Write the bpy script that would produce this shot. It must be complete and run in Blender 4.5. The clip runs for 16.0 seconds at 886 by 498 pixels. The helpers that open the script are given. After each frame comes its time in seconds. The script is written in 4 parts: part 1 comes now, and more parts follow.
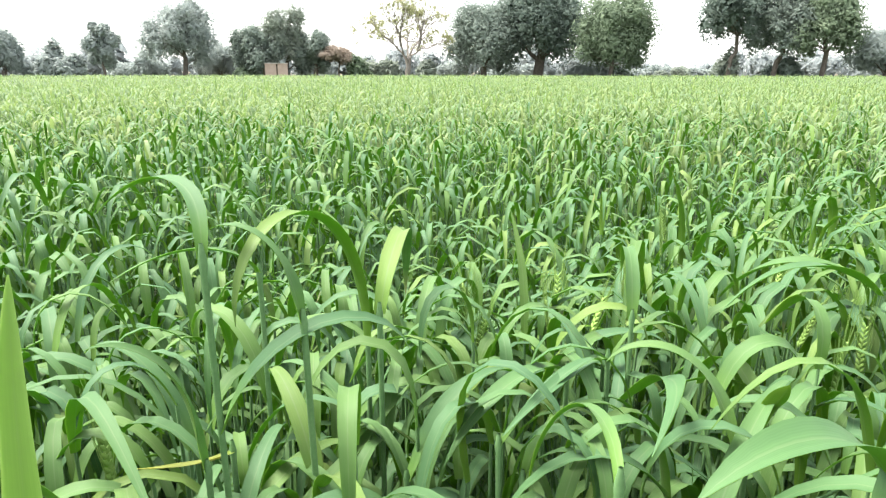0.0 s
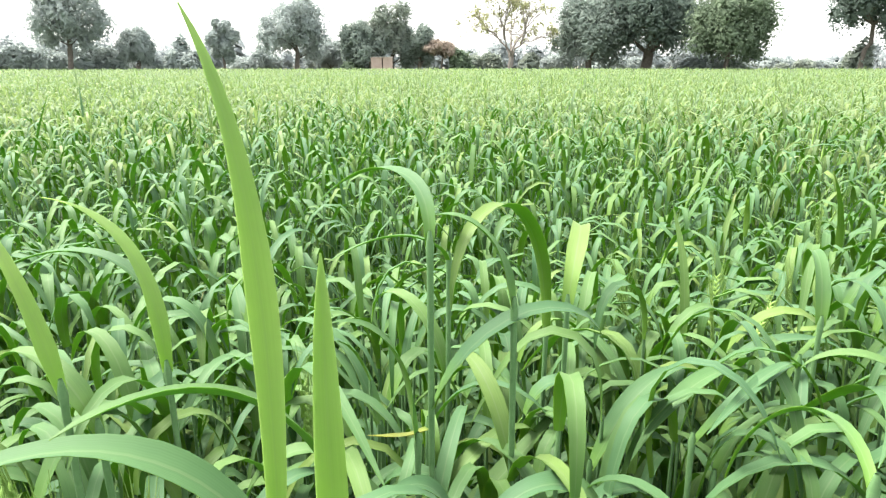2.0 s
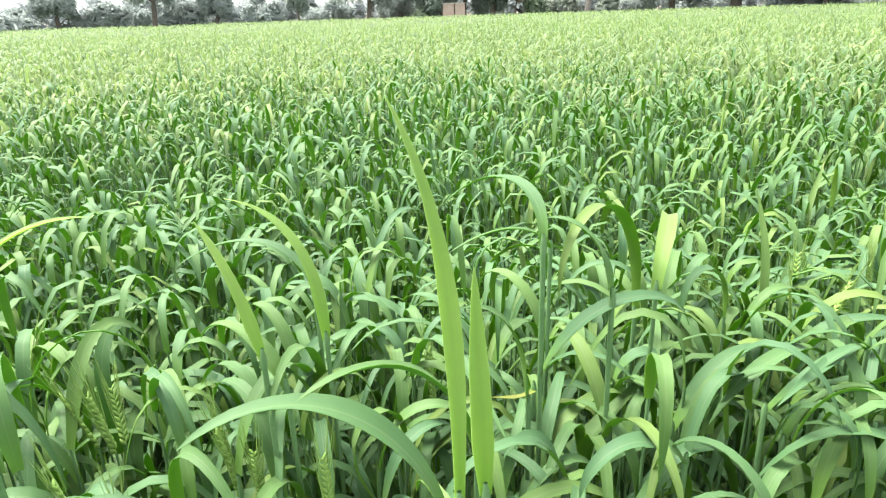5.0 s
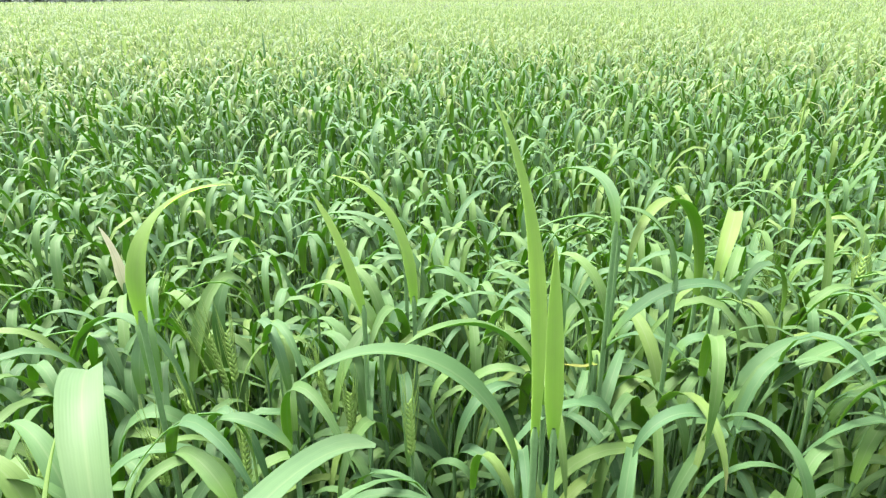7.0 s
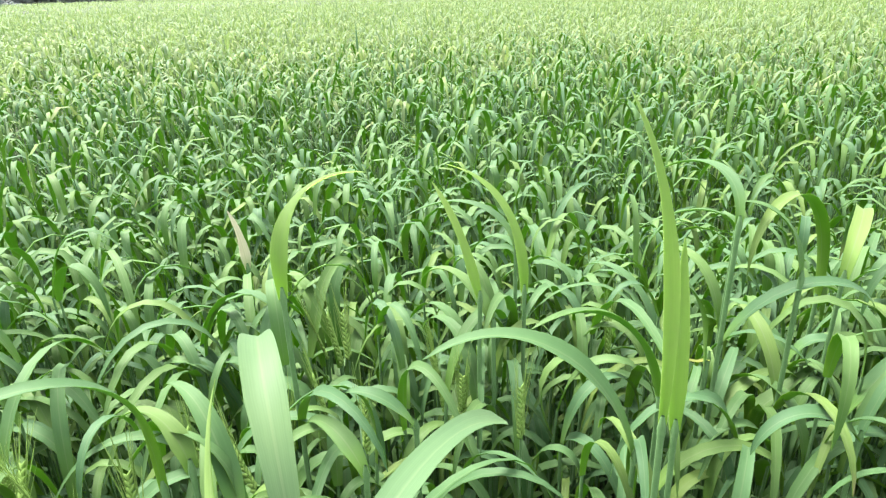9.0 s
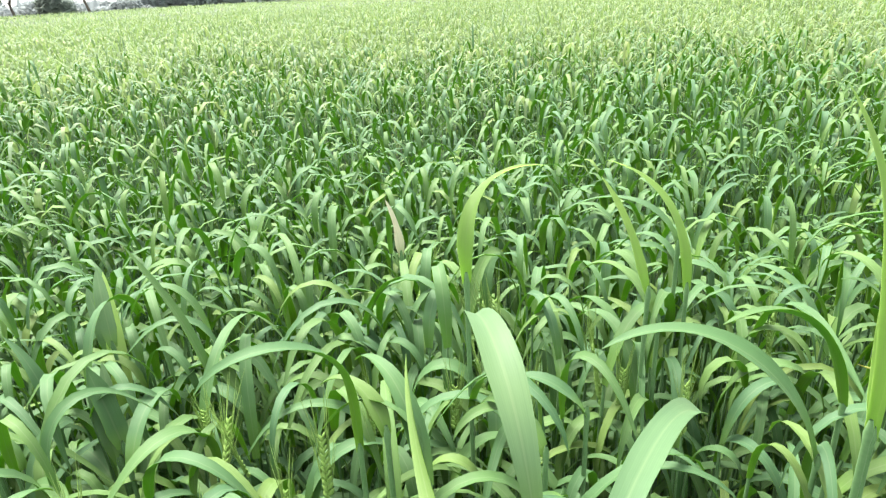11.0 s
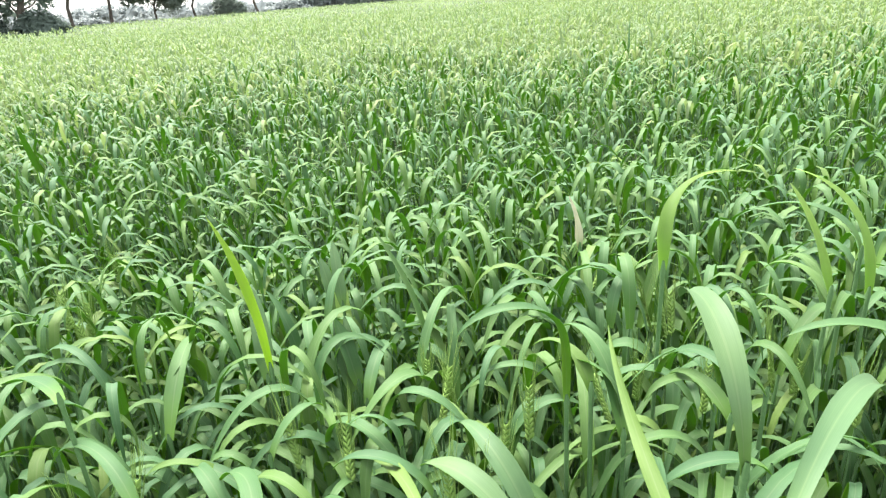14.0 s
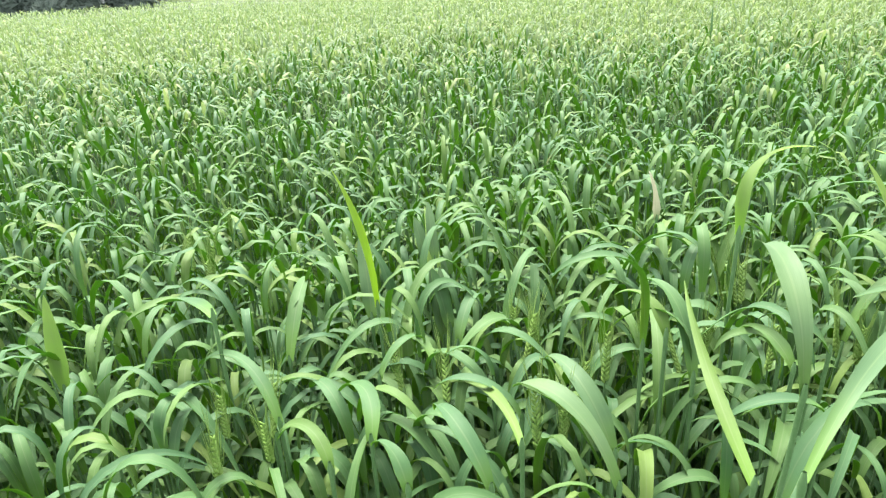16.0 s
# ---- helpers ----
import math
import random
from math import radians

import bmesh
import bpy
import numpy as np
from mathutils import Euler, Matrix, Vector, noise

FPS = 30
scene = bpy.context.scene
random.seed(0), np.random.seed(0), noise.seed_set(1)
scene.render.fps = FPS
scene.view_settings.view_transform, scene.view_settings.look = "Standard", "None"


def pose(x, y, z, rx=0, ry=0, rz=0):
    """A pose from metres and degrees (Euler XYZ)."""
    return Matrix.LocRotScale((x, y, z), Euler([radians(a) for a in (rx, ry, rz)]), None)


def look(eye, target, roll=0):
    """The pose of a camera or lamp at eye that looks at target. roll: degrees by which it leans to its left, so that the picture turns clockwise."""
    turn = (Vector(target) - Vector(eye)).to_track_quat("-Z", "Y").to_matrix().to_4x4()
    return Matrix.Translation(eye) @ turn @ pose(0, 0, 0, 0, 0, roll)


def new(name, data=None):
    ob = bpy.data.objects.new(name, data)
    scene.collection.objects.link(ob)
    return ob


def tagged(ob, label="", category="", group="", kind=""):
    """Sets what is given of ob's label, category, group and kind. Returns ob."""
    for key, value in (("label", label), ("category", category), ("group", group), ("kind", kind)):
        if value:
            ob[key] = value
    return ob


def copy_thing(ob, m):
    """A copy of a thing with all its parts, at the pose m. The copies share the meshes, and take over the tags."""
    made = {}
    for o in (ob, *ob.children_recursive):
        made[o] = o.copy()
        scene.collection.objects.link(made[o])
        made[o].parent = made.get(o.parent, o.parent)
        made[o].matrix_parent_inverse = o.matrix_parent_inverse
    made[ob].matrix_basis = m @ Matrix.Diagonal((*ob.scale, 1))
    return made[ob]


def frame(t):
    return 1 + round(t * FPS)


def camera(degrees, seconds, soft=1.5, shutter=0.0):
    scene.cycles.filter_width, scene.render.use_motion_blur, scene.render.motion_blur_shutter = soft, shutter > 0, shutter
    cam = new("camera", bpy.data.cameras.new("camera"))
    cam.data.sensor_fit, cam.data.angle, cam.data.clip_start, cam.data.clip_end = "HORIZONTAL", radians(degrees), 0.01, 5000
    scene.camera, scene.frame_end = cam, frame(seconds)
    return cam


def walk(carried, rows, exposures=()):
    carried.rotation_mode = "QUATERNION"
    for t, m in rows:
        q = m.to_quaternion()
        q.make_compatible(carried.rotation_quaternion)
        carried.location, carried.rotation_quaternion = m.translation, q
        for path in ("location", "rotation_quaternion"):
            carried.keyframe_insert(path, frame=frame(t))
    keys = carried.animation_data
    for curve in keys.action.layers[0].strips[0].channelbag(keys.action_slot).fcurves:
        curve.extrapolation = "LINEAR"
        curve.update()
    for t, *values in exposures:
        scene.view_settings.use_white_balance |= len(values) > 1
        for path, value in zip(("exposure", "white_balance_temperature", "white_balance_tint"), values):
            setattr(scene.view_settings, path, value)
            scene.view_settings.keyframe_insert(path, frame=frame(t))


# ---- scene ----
cam = camera(70.1, 16.0, soft=1.25)
# seconds, place in metres, turn in degrees
PATH = [
    (0.0, -0.0000, -0.0000, 1.1500, 74.32, -0.05, -3.04),
    (0.5, -0.0149, -0.0043, 1.1465, 73.88, -0.26, -1.26),
    (1.0, -0.0380, -0.0075, 1.1457, 73.74, -0.14, 0.81),
    (1.5, -0.0672, -0.0136, 1.1480, 73.73, 0.05, 3.37),
    (2.0, -0.0887, -0.0199, 1.1535, 73.76, 0.05, 5.80),
    (2.5, -0.1023, -0.0239, 1.1634, 73.16, 0.18, 7.89),
    (3.0, -0.1134, -0.0399, 1.1814, 73.03, 0.37, 9.20),
    (3.5, -0.1149, -0.0566, 1.1910, 71.69, 0.27, 9.59),
    (4.0, -0.1153, -0.0665, 1.1994, 70.53, 1.07, 10.03),
    (6.5, -0.1157, -0.1850, 1.2520, 68.36, 0.68, 16.49),
    (7.0, -0.1205, -0.1925, 1.2489, 68.00, 0.38, 18.26),
    (7.5, -0.1264, -0.1990, 1.2487, 67.81, 0.31, 20.66),
    (8.0, -0.1296, -0.2056, 1.2492, 67.69, 0.83, 22.29),
    (10.5, -0.1992, -0.2686, 1.2566, 67.42, 2.26, 31.65),
    (11.0, -0.2089, -0.2867, 1.2572, 67.53, 2.68, 34.29),
    (11.5, -0.2195, -0.3099, 1.2555, 67.22, 2.61, 37.15),
    (12.0, -0.2367, -0.3357, 1.2592, 67.23, 2.79, 40.19),
    (12.5, -0.2400, -0.3520, 1.2614, 67.32, 3.35, 42.00),
    (13.0, -0.2347, -0.3765, 1.2705, 67.13, 3.72, 43.73),
    (13.5, -0.2109, -0.4096, 1.2874, 67.28, 4.07, 45.43),
    (14.0, -0.1967, -0.4379, 1.2984, 67.88, 3.84, 46.45),
    (14.5, -0.1693, -0.4661, 1.3053, 67.50, 4.55, 46.72),
    (15.0, -0.1457, -0.4884, 1.3100, 67.28, 4.27, 46.97),
    (15.5, -0.1417, -0.5169, 1.3058, 66.82, 3.43, 49.75),
    (16.0, -0.1460, -0.5452, 1.3054, 66.70, 3.13, 52.60),
]
walk(cam, [(t, pose(x, y, z, rx, ry, rz)) for t, x, y, z, rx, ry, rz in PATH], exposures=[(0.0, 1.94), (2.5, 2.01), (4.0, 2.07), (7.0, 2.11), (8.0, 2.06), (11.5, 2.04), (13.0, 1.99), (16.0, 1.98)])

# ---- daylight: a hazy white sky and a veiled sun ----
SUN_ELEV, SUN_BEARING = 64.0, 72.0      # degrees; bearing counted to the left of +y
world = bpy.data.worlds.new("hazy_sky")
scene.world = world
world.use_nodes = True
wn, wl = world.node_tree.nodes, world.node_tree.links
wn.clear()
sky = wn.new("ShaderNodeTexSky")
sky.sky_type, sky.sun_disc = "NISHITA", False
sky.sun_elevation, sky.sun_rotation = radians(SUN_ELEV), radians(-SUN_BEARING)
sky.dust_density, sky.air_density, sky.ozone_density = 4.0, 1.0, 1.0
bg_sky, bg_haze, add_bg, w_out = (wn.new(k) for k in ("ShaderNodeBackground", "ShaderNodeBackground", "ShaderNodeAddShader", "ShaderNodeOutputWorld"))
bg_sky.inputs["Strength"].default_value = 0.06
bg_haze.inputs["Color"].default_value = (1.0, 1.0, 0.98, 1)
bg_haze.inputs["Strength"].default_value = 0.47
wl.new(sky.outputs[0], bg_sky.inputs["Color"])
wl.new(bg_sky.outputs[0], add_bg.inputs[0])
wl.new(bg_haze.outputs[0], add_bg.inputs[1])
wl.new(add_bg.outputs[0], w_out.inputs["Surface"])

sun = new("sun", bpy.data.lights.new("sun", "SUN"))
sun.data.energy, sun.data.angle, sun.data.color = 4.1, radians(34), (1.0, 0.97, 0.92)
_b, _e = radians(SUN_BEARING), radians(SUN_ELEV)
sun.matrix_world = look((-40 * math.sin(_b) * math.cos(_e), 40 * math.cos(_b) * math.cos(_e), 40 * math.sin(_e)), (0, 0, 0))


# ---- materials ----
def material(name):
    mat = bpy.data.materials.new(name)
    mat.use_nodes = True
    mat.node_tree.nodes.clear()
    return mat, mat.node_tree.nodes, mat.node_tree.links


def ramp_node(nodes, stops):
    r = nodes.new("ShaderNodeValToRGB")
    while len(r.color_ramp.elements) < len(stops):
        r.color_ramp.elements.new(0.5)
    for e, (p, c) in zip(r.color_ramp.elements, stops):
        e.position, e.color = p, (*c, 1)
    return r


def math_node(nodes, links, op, a, b=None, c=None):
    n = nodes.new("ShaderNodeMath")
    n.operation = op
    for i, v in enumerate((a, b, c)):
        if v is None:
            continue
        if isinstance(v, (int, float)):
            n.inputs[i].default_value = v
        else:
            links.new(v, n.inputs[i])
    return n.outputs[0]


def mix_rgb(nodes, links, kind, fac, a, b):
    n = nodes.new("ShaderNodeMix")
    n.data_type, n.blend_type = "RGBA", kind
    for sock, v in ((n.inputs["Factor"], fac), (n.inputs[6], a), (n.inputs[7], b)):
        if isinstance(v, (int, float)):
            sock.default_value = v
        elif isinstance(v, tuple):
            sock.default_value = (*v, 1)
        else:
            links.new(v, sock)
    return n.outputs[2]


def wheat_leaf_material(name, stops, through_tint, dry=0.5, gloss=0.45, rough=0.55, thin=0.42):
    """A wheat blade: waxy blue-green to yellow-green, fine veins along it, pale midrib, dry tips on some, light shining through."""
    mat, n, l = material(name)
    uv, geo, info = n.new("ShaderNodeTexCoord"), n.new("ShaderNodeNewGeometry"), n.new("ShaderNodeObjectInfo")
    sep = n.new("ShaderNodeSeparateXYZ")
    l.new(uv.outputs["UV"], sep.inputs[0])
    u, v = sep.outputs[0], sep.outputs[1]
    rnd = math_node(n, l, "FRACT", math_node(n, l, "ADD", geo.outputs["Random Per Island"], info.outputs["Random"]))
    base = ramp_node(n, stops)
    base.color_ramp.interpolation = "LINEAR"
    l.new(rnd, base.inputs[0])
    patch = n.new("ShaderNodeTexNoise")
    patch.inputs["Scale"].default_value, patch.inputs["Detail"].default_value = 14.0, 4.0
    l.new(geo.outputs["Position"], patch.inputs["Vector"])
    col = mix_rgb(n, l, "MULTIPLY", 0.55, base.outputs[0], ramp_patch(n, l, patch.outputs["Fac"]))
    streak, stretch = n.new("ShaderNodeTexNoise"), n.new("ShaderNodeCombineXYZ")
    l.new(math_node(n, l, "MULTIPLY", u, 14.0), stretch.inputs[0])
    l.new(math_node(n, l, "MULTIPLY", v, 2.2), stretch.inputs[1])
    l.new(math_node(n, l, "MULTIPLY", rnd, 50.0), stretch.inputs[2])
    streak.inputs["Scale"].default_value, streak.inputs["Detail"].default_value = 1.0, 5.0
    l.new(stretch.outputs[0], streak.inputs["Vector"])
    sr = ramp_node(n, [(0.25, (0.66, 0.72, 0.70)), (0.75, (1.0, 1.0, 0.95))])
    l.new(streak.outputs["Fac"], sr.inputs[0])
    col = mix_rgb(n, l, "MULTIPLY", 0.6, col, sr.outputs[0])
    # greener and yellower towards the sheath, partly light shining through put into the colour
    foot = math_node(n, l, "MAXIMUM", math_node(n, l, "MULTIPLY_ADD", v, -3.2, 0.8), 0.0)
    col = mix_rgb(n, l, "MIX", math_node(n, l, "MULTIPLY", foot, 0.85), col, (0.130, 0.250, 0.032))
    veins = math_node(n, l, "SINE", math_node(n, l, "MULTIPLY", u, 100.0))
    vein01 = math_node(n, l, "MULTIPLY_ADD", veins, 0.5, 0.5)
    col = mix_rgb(n, l, "MULTIPLY", math_node(n, l, "MULTIPLY", vein01, 0.10), col, (0.45, 0.6, 0.4))
    rib = math_node(n, l, "SUBTRACT", 1.0, math_node(n, l, "MULTIPLY", math_node(n, l, "ABSOLUTE", math_node(n, l, "SUBTRACT", u, 0.5)), 16.0))
    rib = math_node(n, l, "MAXIMUM", rib, 0.0)
    col = mix_rgb(n, l, "MIX", math_node(n, l, "MULTIPLY", rib, 0.35), col, (0.168, 0.231, 0.105))
    # dry, straw-coloured ends on a few blades
    chosen = math_node(n, l, "GREATER_THAN", math_node(n, l, "FRACT", math_node(n, l, "MULTIPLY", rnd, 17.3)), 1.0 - 0.07 * dry)
    tip = math_node(n, l, "MULTIPLY", math_node(n, l, "MULTIPLY_ADD", v, 7.0, -6.1), chosen)
    tip = math_node(n, l, "MINIMUM", math_node(n, l, "MAXIMUM", tip, 0.0), 1.0)
    col = mix_rgb(n, l, "MIX", tip, col, (0.294, 0.252, 0.119))
    p = n.new("ShaderNodeBsdfPrincipled")
    l.new(col, p.inputs["Base Color"])
    p.inputs["Roughness"].default_value = rough
    p.inputs["Specular IOR Level"].default_value = gloss
    p.inputs["Sheen Weight"].default_value = 0.04
    p.inputs["Sheen Roughness"].default_value = 0.45
    p.inputs["Sheen Tint"].default_value = (0.92, 1.0, 0.86, 1)
    bump = n.new("ShaderNodeBump")
    bump.inputs["Strength"].default_value, bump.inputs["Distance"].default_value = 0.10, 0.0004
    l.new(vein01, bump.inputs["Height"])
    l.new(bump.outputs[0], p.inputs["Normal"])
    tr = n.new("ShaderNodeBsdfTranslucent")
    l.new(mix_rgb(n, l, "MIX", 0.5, col, through_tint), tr.inputs["Color"])
    mx, out = n.new("ShaderNodeMixShader"), n.new("ShaderNodeOutputMaterial")
    mx.inputs[0].default_value = thin
    l.new(p.outputs[0], mx.inputs[1])
    l.new(tr.outputs[0], mx.inputs[2])
    l.new(mx.outputs[0], out.inputs["Surface"])
    return mat


def ramp_patch(nodes, links, fac):
    r = ramp_node(nodes, [(0.3, (0.55, 0.66, 0.62)), (0.7, (1.0, 1.0, 0.9))])
    links.new(fac, r.inputs[0])
    return r.outputs[0]


def rough_material(name, dark, light, scale, rough=0.85, bump=0.3, dist=0.02, detail=6.0, translucent=None, random_tint=0.0, coords="Position"):
    """A dull natural surface: two tones by a two-scale noise, with relief."""
    mat, n, l = material(name)
    geo = n.new("ShaderNodeNewGeometry")
    big, fine = n.new("ShaderNodeTexNoise"), n.new("ShaderNodeTexNoise")
    big.inputs["Scale"].default_value, big.inputs["Detail"].default_value = scale, detail
    fine.inputs["Scale"].default_value, fine.inputs["Detail"].default_value = scale * 9, 3.0
    l.new(geo.outputs["Position"], big.inputs["Vector"])
    l.new(geo.outputs["Position"], fine.inputs["Vector"])
    both = math_node(n, l, "MULTIPLY_ADD", fine.outputs["Fac"], 0.45, math_node(n, l, "MULTIPLY", big.outputs["Fac"], 0.6))
    if random_tint:
        both = math_node(n, l, "ADD", both, math_node(n, l, "MULTIPLY_ADD", geo.outputs["Random Per Island"], random_tint, -random_tint / 2))
    r = ramp_node(n, [(0.3, dark), (0.72, light)])
    l.new(both, r.inputs[0])
    p, out = n.new("ShaderNodeBsdfPrincipled"), n.new("ShaderNodeOutputMaterial")
    l.new(r.outputs[0], p.inputs["Base Color"])
    p.inputs["Roughness"].default_value = rough
    p.inputs["Specular IOR Level"].default_value = 0.25
    b = n.new("ShaderNodeBump")
    b.inputs["Strength"].default_value, b.inputs["Distance"].default_value = bump, dist
    l.new(both, b.inputs["Height"])
    l.new(b.outputs[0], p.inputs["Normal"])
    if translucent:
        tr, mx = n.new("ShaderNodeBsdfTranslucent"), n.new("ShaderNodeMixShader")
        l.new(r.outputs[0], tr.inputs["Color"])
        mx.inputs[0].default_value = translucent
        l.new(p.outputs[0], mx.inputs[1])
        l.new(tr.outputs[0], mx.inputs[2])
        l.new(mx.outputs[0], out.inputs["Surface"])
    else:
        l.new(p.outputs[0], out.inputs["Surface"])
    return mat


# blades farther out: paler and greyer, some distance haze put into the colour
BLADE = wheat_leaf_material("wheat_blade", [(0.0, (0.142, 0.206, 0.110)), (0.5, (0.166, 0.228, 0.108)), (0.8, (0.194, 0.247, 0.104)), (1.0, (0.226, 0.266, 0.105))], (0.29, 0.42, 0.11), gloss=0.16, rough=0.58, thin=0.32)
# waxy grey-green upper side and fresh green underside of the blades close by
UPPER = wheat_leaf_material("blade_upper_side", [(0.0, (0.073, 0.155, 0.070)), (0.45, (0.087, 0.175, 0.063)), (0.88, (0.114, 0.198, 0.053)), (1.0, (0.151, 0.224, 0.054))], (0.17, 0.46, 0.03), gloss=0.28, rough=0.62, thin=0.31)
UNDER = wheat_leaf_material("blade_underside", [(0.0, (0.108, 0.218, 0.034)), (0.5, (0.128, 0.240, 0.032)), (1.0, (0.162, 0.264, 0.034))], (0.34, 0.66, 0.03), gloss=0.24, rough=0.60, thin=0.47)
# brighter copy for backlit blades: sunlight through them put into the colour
BACKLIT_BLADE = wheat_leaf_material("backlit_blade", [(0.0, (0.215, 0.320, 0.092)), (1.0, (0.250, 0.350, 0.104))], (0.64, 0.92, 0.24), 0.0, gloss=0.3, thin=0.64)
# broad leaves with a thick grey bloom
WAXY_BLADE = wheat_leaf_material("waxy_blade", [(0.0, (0.100, 0.178, 0.082)), (1.0, (0.126, 0.204, 0.089))], (0.24, 0.46, 0.08), 0.0, gloss=0.24, rough=0.55, thin=0.28)
PALE_BLADE = wheat_leaf_material("bleached_blade", [(0.0, (0.66, 0.62, 0.46)), (1.0, (0.72, 0.67, 0.50))], (0.70, 0.66, 0.48), 0.0, gloss=0.3, thin=0.4)
# spear-like blades: sunlight coming through is put into the yellow-green base colour
LIME_BLADE = wheat_leaf_material("lime_blade", [(0.0, (0.250, 0.380, 0.060)), (1.0, (0.285, 0.410, 0.070))], (0.72, 0.96, 0.10), 0.0, gloss=0.3, thin=0.62)
YELLOW_BLADE = wheat_leaf_material("yellowing_blade", [(0.0, (0.294, 0.308, 0.063)), (1.0, (0.350, 0.336, 0.091))], (0.350, 0.350, 0.056), 1.0)
STEM = rough_material("wheat_stem", (0.070, 0.147, 0.052), (0.119, 0.210, 0.087), 30.0, 0.5, 0.1, 0.001)
EAR = rough_material("wheat_ear", (0.165, 0.285, 0.058), (0.265, 0.395, 0.100), 90.0, 0.6, 0.2, 0.001, translucent=0.2)
SOIL = rough_material("field_soil", (0.045, 0.038, 0.026), (0.10, 0.09, 0.05), 3.0, 0.95, 0.8, 0.03)
# lower leaves as one sheet, darkened: shade in the gaps put into the colour
GAP_SHADE = rough_material("crop_gap_shade", (0.036, 0.062, 0.022), (0.070, 0.104, 0.038), 8.0, 0.7, 1.0, 0.12)
BARK = rough_material("bark", (0.063, 0.052, 0.042), (0.154, 0.133, 0.108), 5.0, 0.9, 0.7, 0.03)
PALE_BARK = rough_material("pale_bark", (0.140, 0.126, 0.108), (0.252, 0.224, 0.193), 5.0, 0.9, 0.7, 0.03)


def foliage_material(name, dark, light):
    return rough_material(name, dark, light, 0.8, 0.8, 0.2, 0.02, 3.0, translucent=0.5, random_tint=0.10)


# tree greens lightened and greyed: distance haze put into the leaf colours
DARK_LEAF = foliage_material("mango_foliage", (0.112, 0.148, 0.124), (0.158, 0.202, 0.164))
OLIVE_LEAF = foliage_material("deep_green_foliage", (0.124, 0.170, 0.112), (0.186, 0.240, 0.150))
GREY_LEAF = foliage_material("grey_green_foliage", (0.168, 0.206, 0.176), (0.220, 0.266, 0.222))
HAZE_PALE_LEAF = foliage_material("haze_pale_foliage", (0.300, 0.340, 0.318), (0.360, 0.402, 0.372))
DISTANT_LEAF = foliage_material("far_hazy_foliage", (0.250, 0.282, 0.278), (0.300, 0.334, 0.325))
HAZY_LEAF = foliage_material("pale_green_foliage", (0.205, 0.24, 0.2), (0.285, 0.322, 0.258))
YELLOW_LEAF = foliage_material("sparse_yellow_foliage", (0.230, 0.240, 0.120), (0.340, 0.345, 0.190))
RUSTY_LEAF = foliage_material("rusty_foliage", (0.225, 0.185, 0.150), (0.320, 0.265, 0.210))
# clay colour paled, with the haze in front of the shed put into it
HUT_WALL = rough_material("clay_brick_wall", (0.330, 0.240, 0.195), (0.430, 0.330, 0.275), 4.0, 0.9, 0.5, 0.01)
HUT_DARK = rough_material("old_wood", (0.07, 0.05, 0.04), (0.16, 0.12, 0.09), 6.0, 0.85, 0.4, 0.01)
CONCRETE = rough_material("weathered_concrete", (0.34, 0.30, 0.26), (0.50, 0.46, 0.41), 3.0, 0.9, 0.4, 0.01)


# ---- mesh helpers ----
def grid_mesh(name, verts, quads, mat, uv=None, smooth=True, sides=None):
    """A mesh out of arrays of corners and four-cornered faces."""
    verts, quads = np.asarray(verts, np.float32).reshape(-1, 3), np.asarray(quads, np.int32).reshape(-1, 4)
    me = bpy.data.meshes.new(name)
    me.vertices.add(len(verts))
    me.vertices.foreach_set("co", verts.ravel())
    me.loops.add(quads.size)
    me.loops.foreach_set("vertex_index", quads.ravel())
    me.polygons.add(len(quads))
    me.polygons.foreach_set("loop_start", np.arange(0, quads.size, 4, dtype=np.int32))
    me.polygons.foreach_set("use_smooth", np.full(len(quads), smooth))
    if uv is not None:
        layer = me.uv_layers.new(name="UVMap")
        layer.data.foreach_set("uv", np.asarray(uv, np.float32).reshape(-1, 2)[quads.ravel()].ravel())
    for m in mat if isinstance(mat, tuple) else (mat,):
        me.materials.append(m)
    if sides is not None:
        me.polygons.foreach_set("material_index", np.asarray(sides, np.int32))
    me.update(calc_edges=True)
    return me


def merged(pieces):
    """Several (corners, faces, uv) groups as one."""
    vs, fs, us, k = [], [], [], 0
    for v, f, u in pieces:
        v = v.reshape(-1, 3)
        vs.append(v), us.append(u.reshape(-1, 2)), fs.append(f.reshape(-1, 4) + k)
        k += len(v)
    return np.concatenate(vs), np.concatenate(fs), np.concatenate(us)


